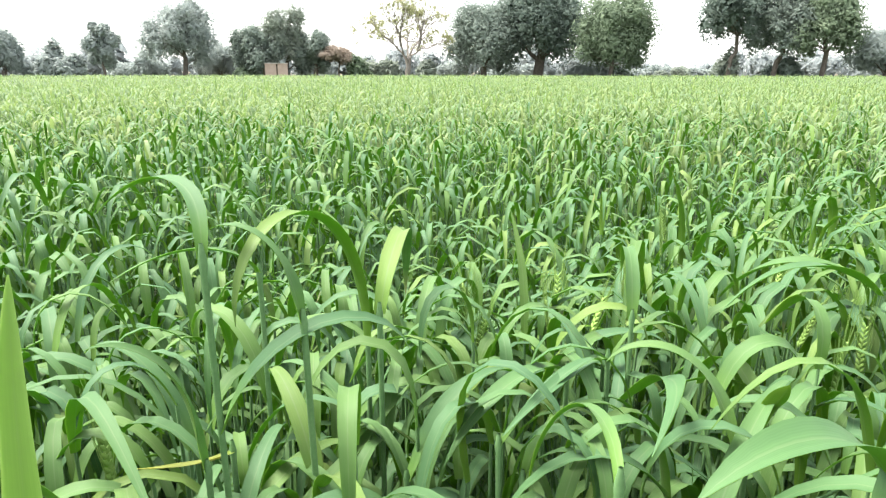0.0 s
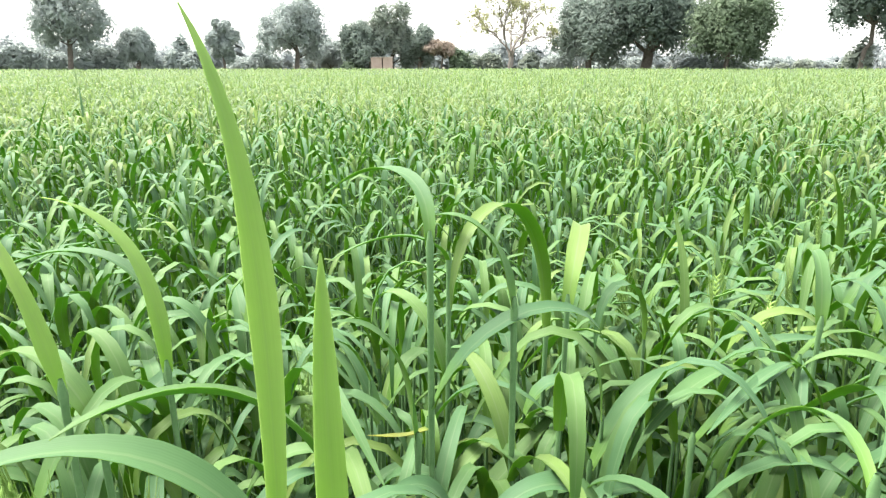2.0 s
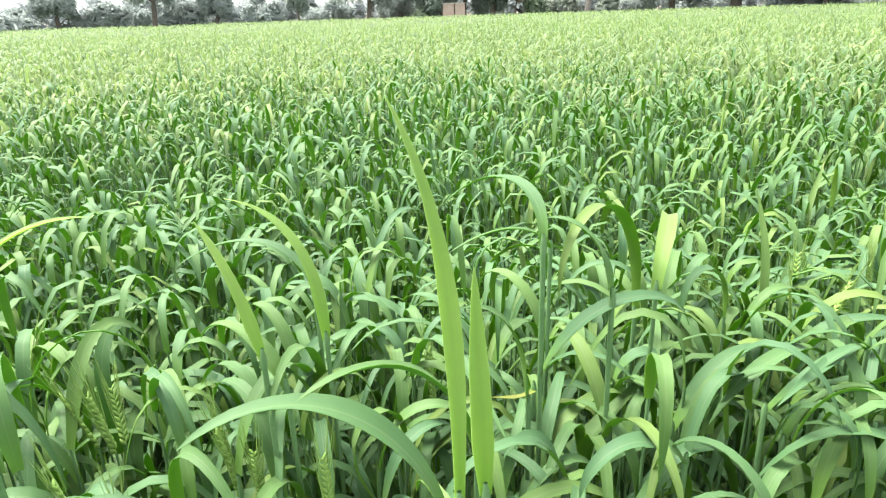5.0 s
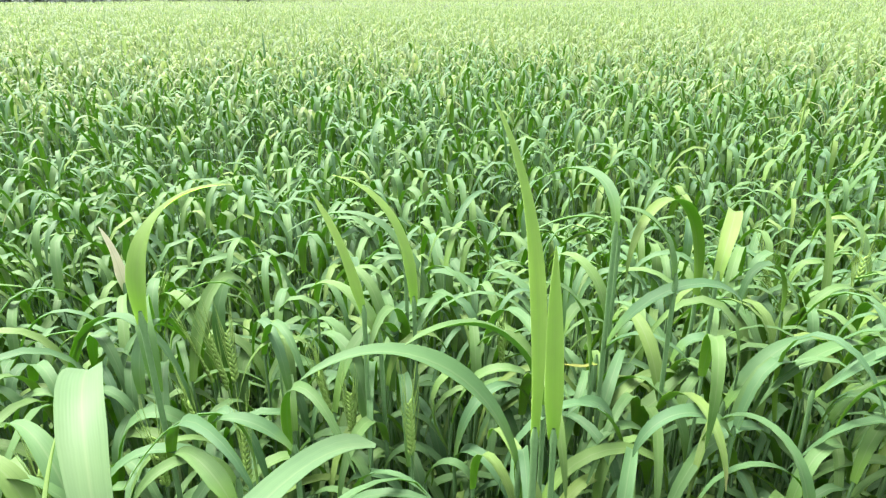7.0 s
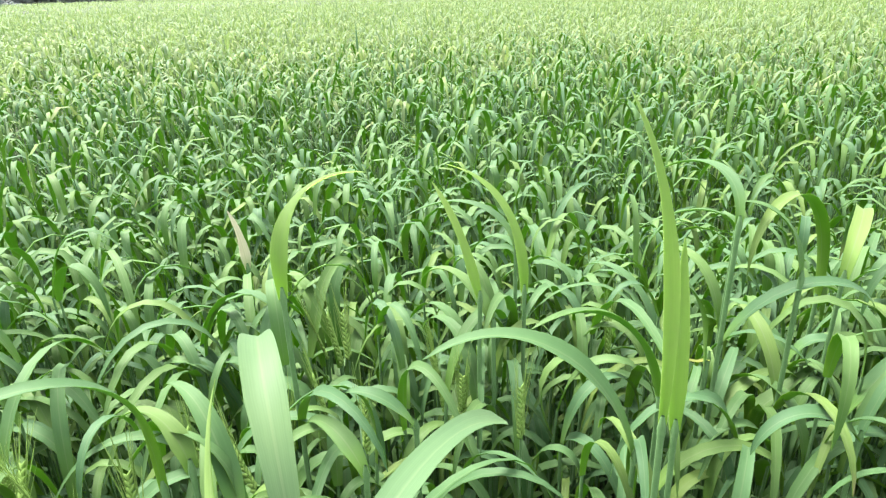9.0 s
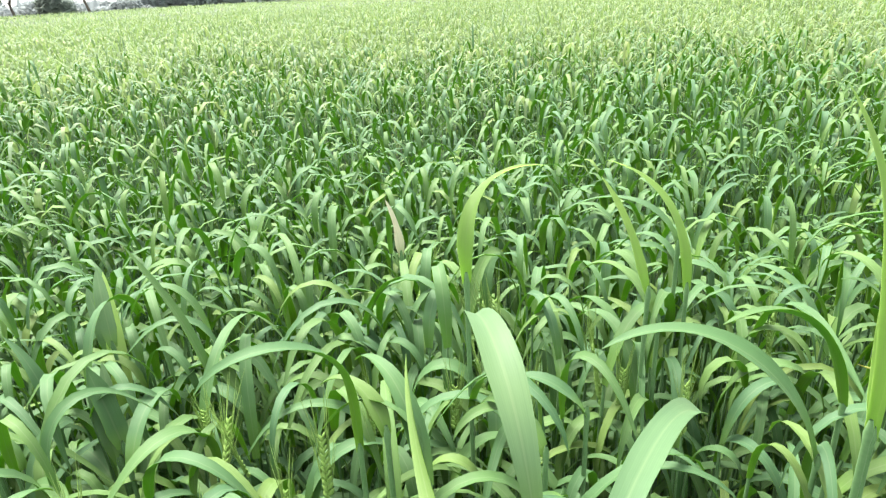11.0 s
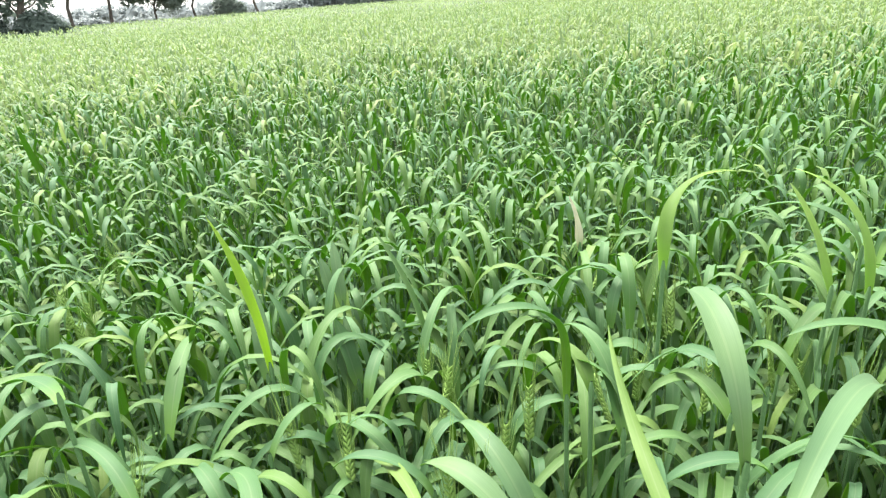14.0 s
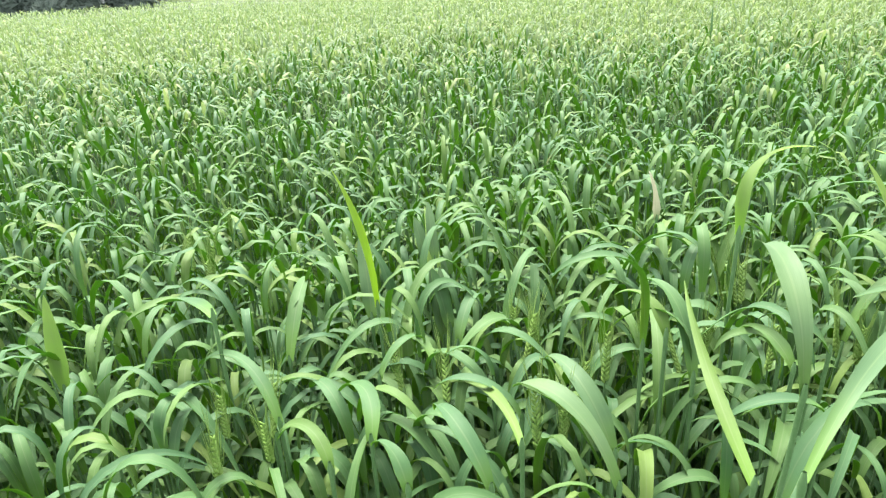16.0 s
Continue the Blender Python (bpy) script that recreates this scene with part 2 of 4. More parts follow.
def blades(base, az, length, width, e0, e1, p=1.2, drift=0.0, twist=0.0, fold=0.16, nseg=9, cross=3, knee=None, crisp=None, blunt=2.7, slim=0.5):
    """Arching grass blades. az: where a blade heads (degrees, to the left of +y); e0, e1: its climb at the foot and at the tip;
    p: how late it bends; drift, twist: how it swings and turns along its length. knee, crisp: where and how sharply a blade
    folds over, in place of p. blunt: how late it tapers; slim: its width at the foot."""
    base = np.atleast_2d(np.asarray(base, float))
    n = len(base)
    az, length, width, e0, e1, p, drift, twist = (np.broadcast_to(np.asarray(a, float), (n,))[:, None] for a in (az, length, width, e0, e1, p, drift, twist))
    s = np.linspace(0, 1, nseg + 1)[None, :]
    mid = (s[:, 1:] + s[:, :-1]) / 2

    if knee is not None:
        knee, crisp = np.asarray(knee, float)[:, None], np.asarray(crisp, float)[:, None]

    def heading(q):
        if knee is None:
            bent = q ** p
        else:
            low, high = 1 / (1 + np.exp(knee / crisp)), 1 / (1 + np.exp((knee - 1) / crisp))
            bent = (1 / (1 + np.exp((knee - q) / crisp)) - low) / (high - low)
        el = np.radians(e0 + (e1 - e0) * bent)
        b = np.radians(az + drift * q)
        return np.stack([-np.sin(b) * np.cos(el), np.cos(b) * np.cos(el), np.sin(el)], -1), b, el
    step, _, _ = heading(mid)
    spine = np.concatenate([np.zeros((n, 1, 3)), np.cumsum(step * (length / nseg)[..., None], 1)], 1) + base[:, None, :]
    t, b, el = heading(s)
    side = np.stack([np.cos(b), np.sin(b), np.zeros_like(b)], -1)
    up = np.cross(side, t)
    tw = np.radians(twist * s)[..., None]
    side, up = side * np.cos(tw) + up * np.sin(tw), up * np.cos(tw) - side * np.sin(tw)
    w = width * (slim + (1 - slim) * np.minimum(1, s / (0.22 if slim > 0.4 else 0.5))) * np.clip(1 - s ** blunt, 0.0, 1) ** 0.9 + 0.0006
    w = w[..., None] / 2
    if cross == 3:
        ph = (az + 3 * drift)[..., None] * 0.05
        rip = up * w * 0.22 * np.sin(9.0 * s[..., None] + ph) * (nseg >= 12)
        v = np.stack([spine - side * w + rip, spine - up * w * fold * 2, spine + side * w - rip * 0.7], 2)
    else:
        v = np.stack([spine - side * w, spine + side * w], 2)
    us = np.broadcast_to(np.linspace(0, 1, cross), (n, nseg + 1, cross))
    uv = np.stack([us, np.broadcast_to(s[..., None], (n, nseg + 1, cross))], -1)
    i, j = np.meshgrid(np.arange(nseg), np.arange(cross - 1), indexing="ij")
    q = (i * cross + j).ravel()
    f = np.stack([q, q + 1, q + cross + 1, q + cross], -1)
    f = f[None] + (np.arange(n) * (nseg + 1) * cross)[:, None, None]
    return v.reshape(-1, 3), f.reshape(-1, 4), uv.reshape(-1, 2)


def two_sided(data, thick=0.0003):
    """Gives blades their thickness: an upper skin and a lower one. Returns corners, faces, uv and the side of each face."""
    v, f, u = data
    d = np.cross(v[f[:, 2]] - v[f[:, 0]], v[f[:, 3]] - v[f[:, 1]])
    n = np.zeros_like(v)
    for k in range(4):
        np.add.at(n, f[:, k], d)
    n /= np.linalg.norm(n, axis=1, keepdims=True) + 1e-12
    return np.concatenate([v, v - n * thick]), np.concatenate([f, f[:, [0, 3, 2, 1]] + len(v)]), np.concatenate([u, u]), np.repeat([0, 1], len(f))


def tubes(points, radii, sides=6):
    """Round stalks: points (n, k, 3), radii (n, k)."""
    points, radii = np.asarray(points, float), np.asarray(radii, float)
    n, k, _ = points.shape
    t = np.gradient(points, axis=1)
    t /= np.linalg.norm(t, axis=2, keepdims=True) + 1e-9
    ref = np.where(np.abs(t[..., 2:3]) > 0.9, np.array([1.0, 0, 0]), np.array([0, 0, 1.0]))
    a = np.cross(t, ref)
    a /= np.linalg.norm(a, axis=2, keepdims=True) + 1e-9
    b = np.cross(t, a)
    th = np.arange(sides) * 2 * np.pi / sides
    v = points[:, :, None] + radii[..., None, None] * (a[:, :, None] * np.cos(th)[:, None] + b[:, :, None] * np.sin(th)[:, None])
    i, j = np.meshgrid(np.arange(k - 1), np.arange(sides), indexing="ij")
    f = np.stack([i * sides + j, i * sides + (j + 1) % sides, (i + 1) * sides + (j + 1) % sides, (i + 1) * sides + j], -1).reshape(-1, 4)
    f = f[None] + (np.arange(n) * k * sides)[:, None, None]
    uv = np.stack(np.broadcast_arrays(th[None, None] / 7, np.linspace(0, 1, k)[None, :, None] + np.zeros((n, 1, 1))), -1)
    return v.reshape(-1, 3), f.reshape(-1, 4), uv.reshape(-1, 2)


def part(name, data, mat, parent, label="", smooth=True):
    """One mesh object under a thing or under a part. data: (corners, faces, uv)."""
    ob = new(name, grid_mesh(name, data[0], data[1], mat, data[2], smooth))
    ob.parent = parent
    if label:
        tagged(ob, label=label)
    return ob


def leaf_part(data, parent, mats=None, label=""):
    """One blade as a part of its plant."""
    v, f, u, side = two_sided(data)
    ob = new("leaf", grid_mesh("leaf", v, f, mats or (UPPER, UNDER), u, True, side))
    ob.parent = parent
    return tagged(ob, label) if label else ob


def box(x0, x1, y0, y1, z0, z1):
    v = np.array([(x, y, z) for z in (z0, z1) for y in (y0, y1) for x in (x0, x1)], float)
    f = np.array([(0, 2, 3, 1), (4, 5, 7, 6), (0, 1, 5, 4), (2, 6, 7, 3), (0, 4, 6, 2), (1, 3, 7, 5)])
    return v, f, v[:, :2] * 0.1


# ---- the ground, out to the horizon ----
def ground_sheet():
    r = np.concatenate([np.linspace(0, 6, 13), np.geomspace(7, 3500, 42)])
    th = np.linspace(0, 2 * np.pi, 97)[:-1]
    R, TH = np.meshgrid(r, th, indexing="ij")
    z = 0.02 * np.sin(R * 3.1 + 2 * np.sin(3 * TH)) * np.clip(1 - R / 40, 0, 1)
    v = np.stack([R * np.cos(TH), R * np.sin(TH), z], -1)
    i, j = np.meshgrid(np.arange(len(r) - 1), np.arange(len(th)), indexing="ij")
    m = len(th)
    f = np.stack([i * m + j, (i + 1) * m + j, (i + 1) * m + (j + 1) % m, i * m + (j + 1) % m], -1)
    return v.reshape(-1, 3), f.reshape(-1, 4), v.reshape(-1, 3)[:, :2] * 0.1


gv = ground_sheet()
ground = new("ground", grid_mesh("ground", gv[0], gv[1], SOIL, gv[2]))
tagged(ground, "brown crumbly field soil under the crop", "ground", kind="structure")

# ---- the wheat ----
rng = np.random.default_rng(11)
HEART = np.array([-0.14, -0.25])            # middle of the walk
EDGE_AHEAD, EDGE_LEFT, EDGE_RIGHT = 58.0, -54.0, 60.0


# thin hollows in the stand near the walk: place, half-width, depth
HOLLOWS = ((-1.66, 0.10, 0.24, 0.17), (0.14, 1.28, 0.34, 0.16), (-0.80, 0.61, 0.15, 0.09), (-0.36, 1.10, 0.25, 0.10), (0.75, 1.75, 0.25, 0.09), (-1.3, 1.5, 0.25, 0.09))


def lie(x, y):
    """How the crop's height swells and dips over the field, in metres."""
    h = 0.018 * np.sin(1.7 * x + 0.8 * y + 1) + 0.016 * np.sin(2.9 * y - 1.3 * x) + 0.016 * np.sin(5.3 * x + 4.1 * y) * np.sin(4.7 * x - 6.1 * y + 2)
    for hx, hy, half, depth in HOLLOWS:
        h = h - depth * np.exp(-((x - hx) ** 2 + (y - hy) ** 2) / half ** 2)
    return h


def scatter(r0, r1, density, b0=-54.0, b1=110.0):
    """Places in a ring round the walk between two bearings (degrees to the left of +y)."""
    n = int(density * math.radians(b1 - b0) / 2 * (r1 * r1 - r0 * r0))
    r = np.sqrt(rng.uniform(r0 * r0, r1 * r1, n))
    b = np.radians(rng.uniform(b0, b1, n))
    xy = np.stack([HEART[0] - r * np.sin(b), HEART[1] + r * np.cos(b)], -1)
    ok = (xy[:, 1] < EDGE_AHEAD) & (xy[:, 0] > EDGE_LEFT) & (xy[:, 0] < EDGE_RIGHT)
    return xy[ok]


def ear_shape(foot, lean_az, lean, size=1.0, awned=True):
    """A green wheat ear: overlapping spikelets in two ranks, with long thin awns."""
    b, el = math.radians(lean_az), math.radians(90 - lean)
    axis = np.array([-math.sin(b) * math.cos(el), math.cos(b) * math.cos(el), math.sin(el)])
    side = np.array([math.cos(b), math.sin(b), 0.0])
    grains, tips, ends = [], [], []
    for k in range(20):
        q = k / 19
        c = foot + axis * (0.006 + 0.078 * q) * size + side * (0.0028 if k % 2 else -0.0028) * size * (1.1 - 0.5 * q)
        out = axis * 0.85 + side * (0.5 if k % 2 else -0.5)
        out /= np.linalg.norm(out)
        l, r = 0.0062 * size, 0.0029 * size * (1.1 - 0.4 * q)
        grains.append([c - out * l, c - out * l * 0.3, c + out * l * 0.45, c + out * l])
        tips.append([r * 0.2, r, r * 0.8, r * 0.1])
        if k > 1:
            fan = axis + side * (0.12 if k % 2 else -0.12) + rng.normal(0, 0.07, 3)
            ends.append((c + out * l * 0.8, fan / np.linalg.norm(fan)))
    body = tubes(grains, tips, 5)
    hair = None
    if awned:
        pts = [[a, a + d * 0.028 * size, a + d * 0.055 * size + axis * 0.004] for a, d in ends]
        hair = tubes(pts, [[0.0005, 0.0004, 0.00015]] * len(pts), 3)
    return body, hair


def random_blades(n, z, generation, upright=1.0):
    """Numbers for n blades that leave the stems at height z; generation 0 is the uppermost."""
    long_ = rng.normal(0.205, 0.042, n) * (1.0, 1.1, 1.05, 0.95, 0.9)[generation]
    return dict(
        az=rng.uniform(0, 360, n), length=np.clip(long_, 0.13, 0.36), width=np.clip(rng.normal(0.0136, 0.0027, n), 0.0085, 0.021) * (1.0, 1.0, 0.92, 0.86, 0.8)[generation],
        e0=rng.normal((82, 79, 76, 71, 65)[generation], 8, n), e1=np.where(rng.random(n) < (0.02, 0.006, 0.006, 0.02, 0.02)[generation] * upright, rng.uniform(35, 70, n), rng.normal((-76, -80, -80, -76, -72)[generation], 14, n)),
        knee=rng.uniform(0.32, 0.58, n), crisp=rng.uniform(0.09, 0.18, n), drift=rng.normal(0, 18, n), twist=rng.normal(0, 20, n))


FLAG_HEIGHT = 0.745


def crop(xy, leaves=4, nseg=8, cross=3, broad=1.0, longer=1.0, stems=True, ears=0.12, upright=1.0, low=0.0):
    """A stand of wheat shoots as one body of blades, stems and ears."""
    n = len(xy)
    h = FLAG_HEIGHT + lie(xy[:, 0], xy[:, 1]) + rng.normal(0, 0.038, n) - low
    tall = rng.random(n) < 0.015
    h = h + np.where(tall, rng.uniform(0.03, 0.11, n), 0)
    lean = rng.normal(0, 0.02, (n, 2))
    pieces, low_pieces, stem_pieces, ear_pieces = [], [], [], []
    for g in range(leaves):
        z = h - g * rng.uniform(0.09, 0.13, n)
        foot = np.column_stack([xy + lean * (z / h)[:, None], z])
        k = random_blades(n, z, g, upright)
        k["width"] = k["width"] * broad
        k["length"] = k["length"] * longer
        (pieces if g < 2 else low_pieces).append(blades(foot, nseg=nseg if g < 2 else min(nseg, 5), cross=cross if g < 2 else 2, **k))
    if stems:
        pts = np.stack([np.column_stack([xy, np.zeros(n)]), np.column_stack([xy + lean * 0.5, h * 0.5]), np.column_stack([xy + lean, h])], 1)
        stem_pieces.append(tubes(pts, np.broadcast_to([0.0022, 0.002, 0.0018], (n, 3)) * broad ** 0.5, 4 if nseg > 6 else 3))
    if ears:
        pick = np.flatnonzero(rng.random(n) < ears)
        foot = np.column_stack([xy[pick] + lean[pick], h[pick] - 0.01])
        tip = foot + np.column_stack([rng.normal(0, 0.012, (len(pick), 2)), rng.uniform(0.10, 0.19, len(pick))])
        low_, mid_ = foot + (tip - foot) * 0.35, foot + (tip - foot) * 0.68
        pts = np.stack([foot, low_, mid_, tip], 1)
        ear_pieces.append(tubes(pts, np.broadcast_to([0.0014, 0.0040, 0.0042, 0.0008], (len(pick), 4)) * broad ** 0.5, 4))
    return pieces, low_pieces, stem_pieces, ear_pieces


def stuff(name, pieces, mat, label, category="crop"):
    v, f, u = merged(pieces)
    ob = new(name, grid_mesh(name, v, f, mat, u))
    return tagged(ob, label, category, kind="stuff")


WAY = np.array([(-0.00, 0.0), (-0.06, -0.01), (-0.11, -0.06), (-0.12, -0.19), (-0.2, -0.28), (-0.24, -0.36), (-0.17, -0.46), (-0.15, -0.54)])


def clearance(x, y):
    """How far a place lies from the walked way, in plan."""
    return float(np.hypot(WAY[:, 0] - x, WAY[:, 1] - y).min())


NEAR = 0.67
fore_xy = scatter(NEAR, 1.1, 560, -62, 132)
near_xy = scatter(1.1, 2.0, 560, -62, 132)
next_xy = scatter(2.0, 7.5, 290)
# farther out the stand is built more simply: the two ways mingle over a few metres
simple = rng.random(len(next_xy)) < np.clip((np.hypot(*(next_xy - HEART).T) - 2.4) / 3.6, 0, 1)
next_xy, mid_xy = next_xy[~simple], next_xy[simple]
out_xy = np.concatenate([scatter(7.5, 12.0, 105), scatter(12.0, 15.0, 55)])
far_xy = np.concatenate([scatter(12.0, 15.0, 32), scatter(15.0, 24.0, 58)])
vast_xy = scatter(24.0, 95.0, 8.6, -42, 102)
around_xy = np.concatenate([scatter(NEAR, 2.0, 260, 132, 298), scatter(2.0, 4.0, 200, 110, 306), scatter(4.0, 8.0, 75, 110, 306), scatter(8.0, 30.0, 3, 110, 306)])
# unseen shoots under and behind the walk, added to keep light out of the gap
under_xy = np.array([q for q in scatter(0.0, 0.67, 380, 0, 360) if clearance(*q) <= 0.25])
behind_xy = scatter(0.12, NEAR, 380, 140, 290)
under_xy = np.concatenate([under_xy, [q for q in behind_xy if clearance(*q) > 0.25]])
skins = {"close": [], "low": [], "open": [], "back": [], "stem": [], "ear": []}
for zone, xy, kw in (("close", fore_xy, dict(leaves=5, nseg=11, ears=0.0, upright=0.3)),
                     ("close", near_xy, dict(leaves=5, nseg=7, ears=0.0, upright=0.3)),
                     ("close", next_xy, dict(leaves=3, nseg=6, cross=2, ears=0.012, upright=0.35)),
                     ("close", under_xy, dict(leaves=4, nseg=7, ears=0.0, upright=0.0, low=0.10)),
                     ("open", mid_xy, dict(leaves=2, nseg=5, cross=2, broad=1.15, stems=False, ears=0.03)),
                     ("open", out_xy, dict(leaves=2, nseg=4, cross=2, broad=1.4, longer=1.05, stems=False, ears=0.035)),
                     ("open", far_xy, dict(leaves=2, nseg=3, cross=2, broad=1.6, longer=1.05, stems=False, ears=0.04)),
                     ("open", vast_xy, dict(leaves=1, nseg=2, cross=2, broad=2.8, longer=1.15, stems=False, ears=0.06)),
                     ("back", around_xy, dict(leaves=1, nseg=3, cross=2, broad=2.2, stems=False, ears=0.0, upright=0.0))):
    blade_pieces, low_pieces, stem_pieces, ear_pieces = crop(xy, **kw)
    skins[zone] += blade_pieces
    skins["low" if zone == "close" else zone] += low_pieces
    skins["stem"] += stem_pieces
    skins["ear"] += ear_pieces
nv, nf, nu, nside = two_sided(merged(skins["close"]))
close_crop = new("wheat_crop", grid_mesh("wheat_crop", nv, nf, (UPPER, UNDER), nu, True, nside))
tagged(close_crop, "dense stand of arching green wheat leaves beside the walk", "crop", kind="stuff")
stuff("wheat_crop", skins["low"], UPPER, "lower leaves of the wheat in the shade of the stand")
stuff("wheat_crop", skins["open"], BLADE, "dense stand of arching green wheat leaves filling the field")
stuff("wheat_crop", skins["back"], UPPER, "dense stand of arching green wheat leaves behind the walk")
stuff("wheat_stems", skins["stem"], STEM, "thin blue-green stems of the standing wheat")
stuff("wheat_ears", skins["ear"], EAR, "young green wheat ears among the leaves")


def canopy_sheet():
    """A closed sheet for the mass of leaves farther out, under the uppermost blades; its dark colour holds their shade.
    """
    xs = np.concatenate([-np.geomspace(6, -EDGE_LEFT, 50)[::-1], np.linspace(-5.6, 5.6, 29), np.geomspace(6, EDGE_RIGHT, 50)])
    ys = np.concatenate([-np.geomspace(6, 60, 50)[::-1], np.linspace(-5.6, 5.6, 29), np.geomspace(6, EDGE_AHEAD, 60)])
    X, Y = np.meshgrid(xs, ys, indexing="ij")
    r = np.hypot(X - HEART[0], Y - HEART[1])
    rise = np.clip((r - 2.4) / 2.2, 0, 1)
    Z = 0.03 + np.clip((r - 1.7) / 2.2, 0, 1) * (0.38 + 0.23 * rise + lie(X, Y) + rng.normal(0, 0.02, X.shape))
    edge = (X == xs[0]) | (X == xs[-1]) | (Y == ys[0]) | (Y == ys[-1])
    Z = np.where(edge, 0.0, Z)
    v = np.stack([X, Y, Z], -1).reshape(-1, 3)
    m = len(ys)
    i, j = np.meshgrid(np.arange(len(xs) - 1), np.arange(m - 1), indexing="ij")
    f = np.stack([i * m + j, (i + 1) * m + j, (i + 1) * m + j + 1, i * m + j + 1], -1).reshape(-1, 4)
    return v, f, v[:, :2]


stuff("wheat_shade_sheet", [canopy_sheet()], GAP_SHADE, "closed sheet of lower wheat leaves with shade put into its dark colour")


# ---- single wheat plants along the walk ----
def wheat_plant(x, y, height, seed, leaves=4, with_ear=False, label="young green wheat plant with arching leaves"):
    """One shoot: stem with leaf sheaths, its blades and, on some, an ear."""
    global rng
    keep, rng = rng, np.random.default_rng(seed)
    top = np.array([*rng.normal(0, 0.015, 2), height])
    root = new("wheat_plant")
    root.matrix_world = pose(x, y, 0)
    tagged(root, label, "wheat plant", "wheat plants along the walk")
    knots = [0, 0.3, 0.5, 0.52, 0.54, 0.75, 0.77, 1.0]
    pts = [[top * np.array([q, q, q]) for q in knots]]
    part("stem", tubes(pts, [[0.0025, 0.0024, 0.0023, 0.0031, 0.0023, 0.0022, 0.0029, 0.0019]], 7), STEM, root)
    for g in range(leaves):
        z = height - g * rng.uniform(0.09, 0.13)
        k = random_blades(1, z, g, 0.0)
        leaf_part(blades([top * (z / height)], nseg=16, **k), root)
    if with_ear:
        stalk = top + np.array([0, 0, rng.uniform(-0.01, 0.03)])
        body, hair = ear_shape(stalk, rng.uniform(0, 360), rng.uniform(3, 22), rng.uniform(0.9, 1.15))
        body = merged([body, tubes([[top, stalk]], [[0.0017, 0.0014]], 6)])
        ear = part("ear", body, EAR, root, "green ear with rows of spikelets")
        part("beard", hair, EAR, ear)
    rng = keep
    return root


kinds = [wheat_plant(0, 0, FLAG_HEIGHT + 0.012 * (k % 5 - 2), 300 + k, 5, False,
                     "young green wheat plant with arching leaves") for k in range(18)]
close_xy = scatter(0.12, NEAR, 480, -70, 140)
used = [False] * len(kinds)
close_xy = [q for q in close_xy if clearance(*q) > 0.25]
for i, (x, y) in enumerate(close_xy):
    short = -0.06 * max(0.0, 1 - (clearance(x, y) - 0.25) / 0.3)
    k = i % len(kinds)
    m = pose(x, y, 0, rng.normal(0, 2), rng.normal(0, 2), rng.uniform(0, 360)) @ Matrix.Scale(float(1 + lie(x, y) + short + rng.normal(0, 0.03)), 4)
    if used[k]:
        copy_thing(kinds[k], m)
    else:
        kinds[k].matrix_world, used[k] = m, True


# single leaves that stand out along the walk: foot of the blade, heading, length, climb at foot and tip, bend, swing, width
def marked_plant(x, y, z, az, length, e0, e1, p, drift, width, seed, label="wheat plant with a long arching leaf", mats=None, lower=2, blunt=2.7, slim=0.5, twist=None):
    g = np.random.default_rng(seed)
    root = new("wheat_plant")
    root.matrix_world = pose(x, y, 0)
    tagged(root, label, "wheat plant", "wheat plants along the walk")
    lean = g.normal(0, 0.012, 2)
    knots = np.array([0, 0.3, 0.55, 0.57, 0.59, 0.8, 0.99, 1.0, 1.012])
    pts = np.stack([-lean[0] * (1 - knots), -lean[1] * (1 - knots), z * knots], -1)
    part("stem", tubes([pts], [[0.0030, 0.0029, 0.0027, 0.0034, 0.0027, 0.0026, 0.0026, 0.0034, 0.0014]], 8), STEM, root)
    leaf_part(blades([(0, 0, z)], az, length, width, e0, e1, p, drift, g.normal(0, 12) if twist is None else twist, fold=0.22, nseg=18, blunt=blunt, slim=slim), root, mats)
    for k in range(lower):
        h = z - 0.13 * (k + 1) - g.uniform(0, 0.03)
        if h > 0.35:
            q = h / z
            leaf_part(blades([(-lean[0] * (1 - q), -lean[1] * (1 - q), h)], g.uniform(0, 360), g.uniform(0.18, 0.25), g.uniform(0.013, 0.018), g.uniform(68, 82), g.uniform(-95, -50), g.uniform(1.2, 1.8), g.normal(0, 20), g.normal(0, 30), nseg=11), root)
    return root


marked_plant(-0.144, 0.427, 1.024, 6, 0.175, 92, -49, 0.67, 91, 0.0117, 900, "tall wheat plant with a bluish stem and a leaf bent sideways")
marked_plant(-0.080, 0.442, 0.970, 73, 0.120, 85, -31, 1.68, -2, 0.0131, 901)
marked_plant(-0.044, 0.589, 0.891, 141, 0.317, 88, -96, 1.67, 17, 0.0177, 902)
marked_plant(-0.029, 0.542, 0.937, 342, 0.288, 77, -84, 0.78, 26, 0.0192, 903, mats=(UPPER, UPPER))
marked_plant(-0.176, 0.180, 0.949, 3, 0.254, 80, 47, 1.57, 53, 0.0134, 904, "wheat plant with one very tall upright blade", mats=(BACKLIT_BLADE, BACKLIT_BLADE), slim=0.36)
marked_plant(-0.169, 0.237, 0.908, 22, 0.161, 80, 63, 1.27, -9, 0.0156, 905, "wheat plant with a stiff upright pointed blade", mats=(BACKLIT_BLADE, BACKLIT_BLADE))
marked_plant(-0.201, 0.262, 0.848, 68, 0.259, 77, -31, 1.08, 68, 0.0224, 906, blunt=4, slim=0.4)
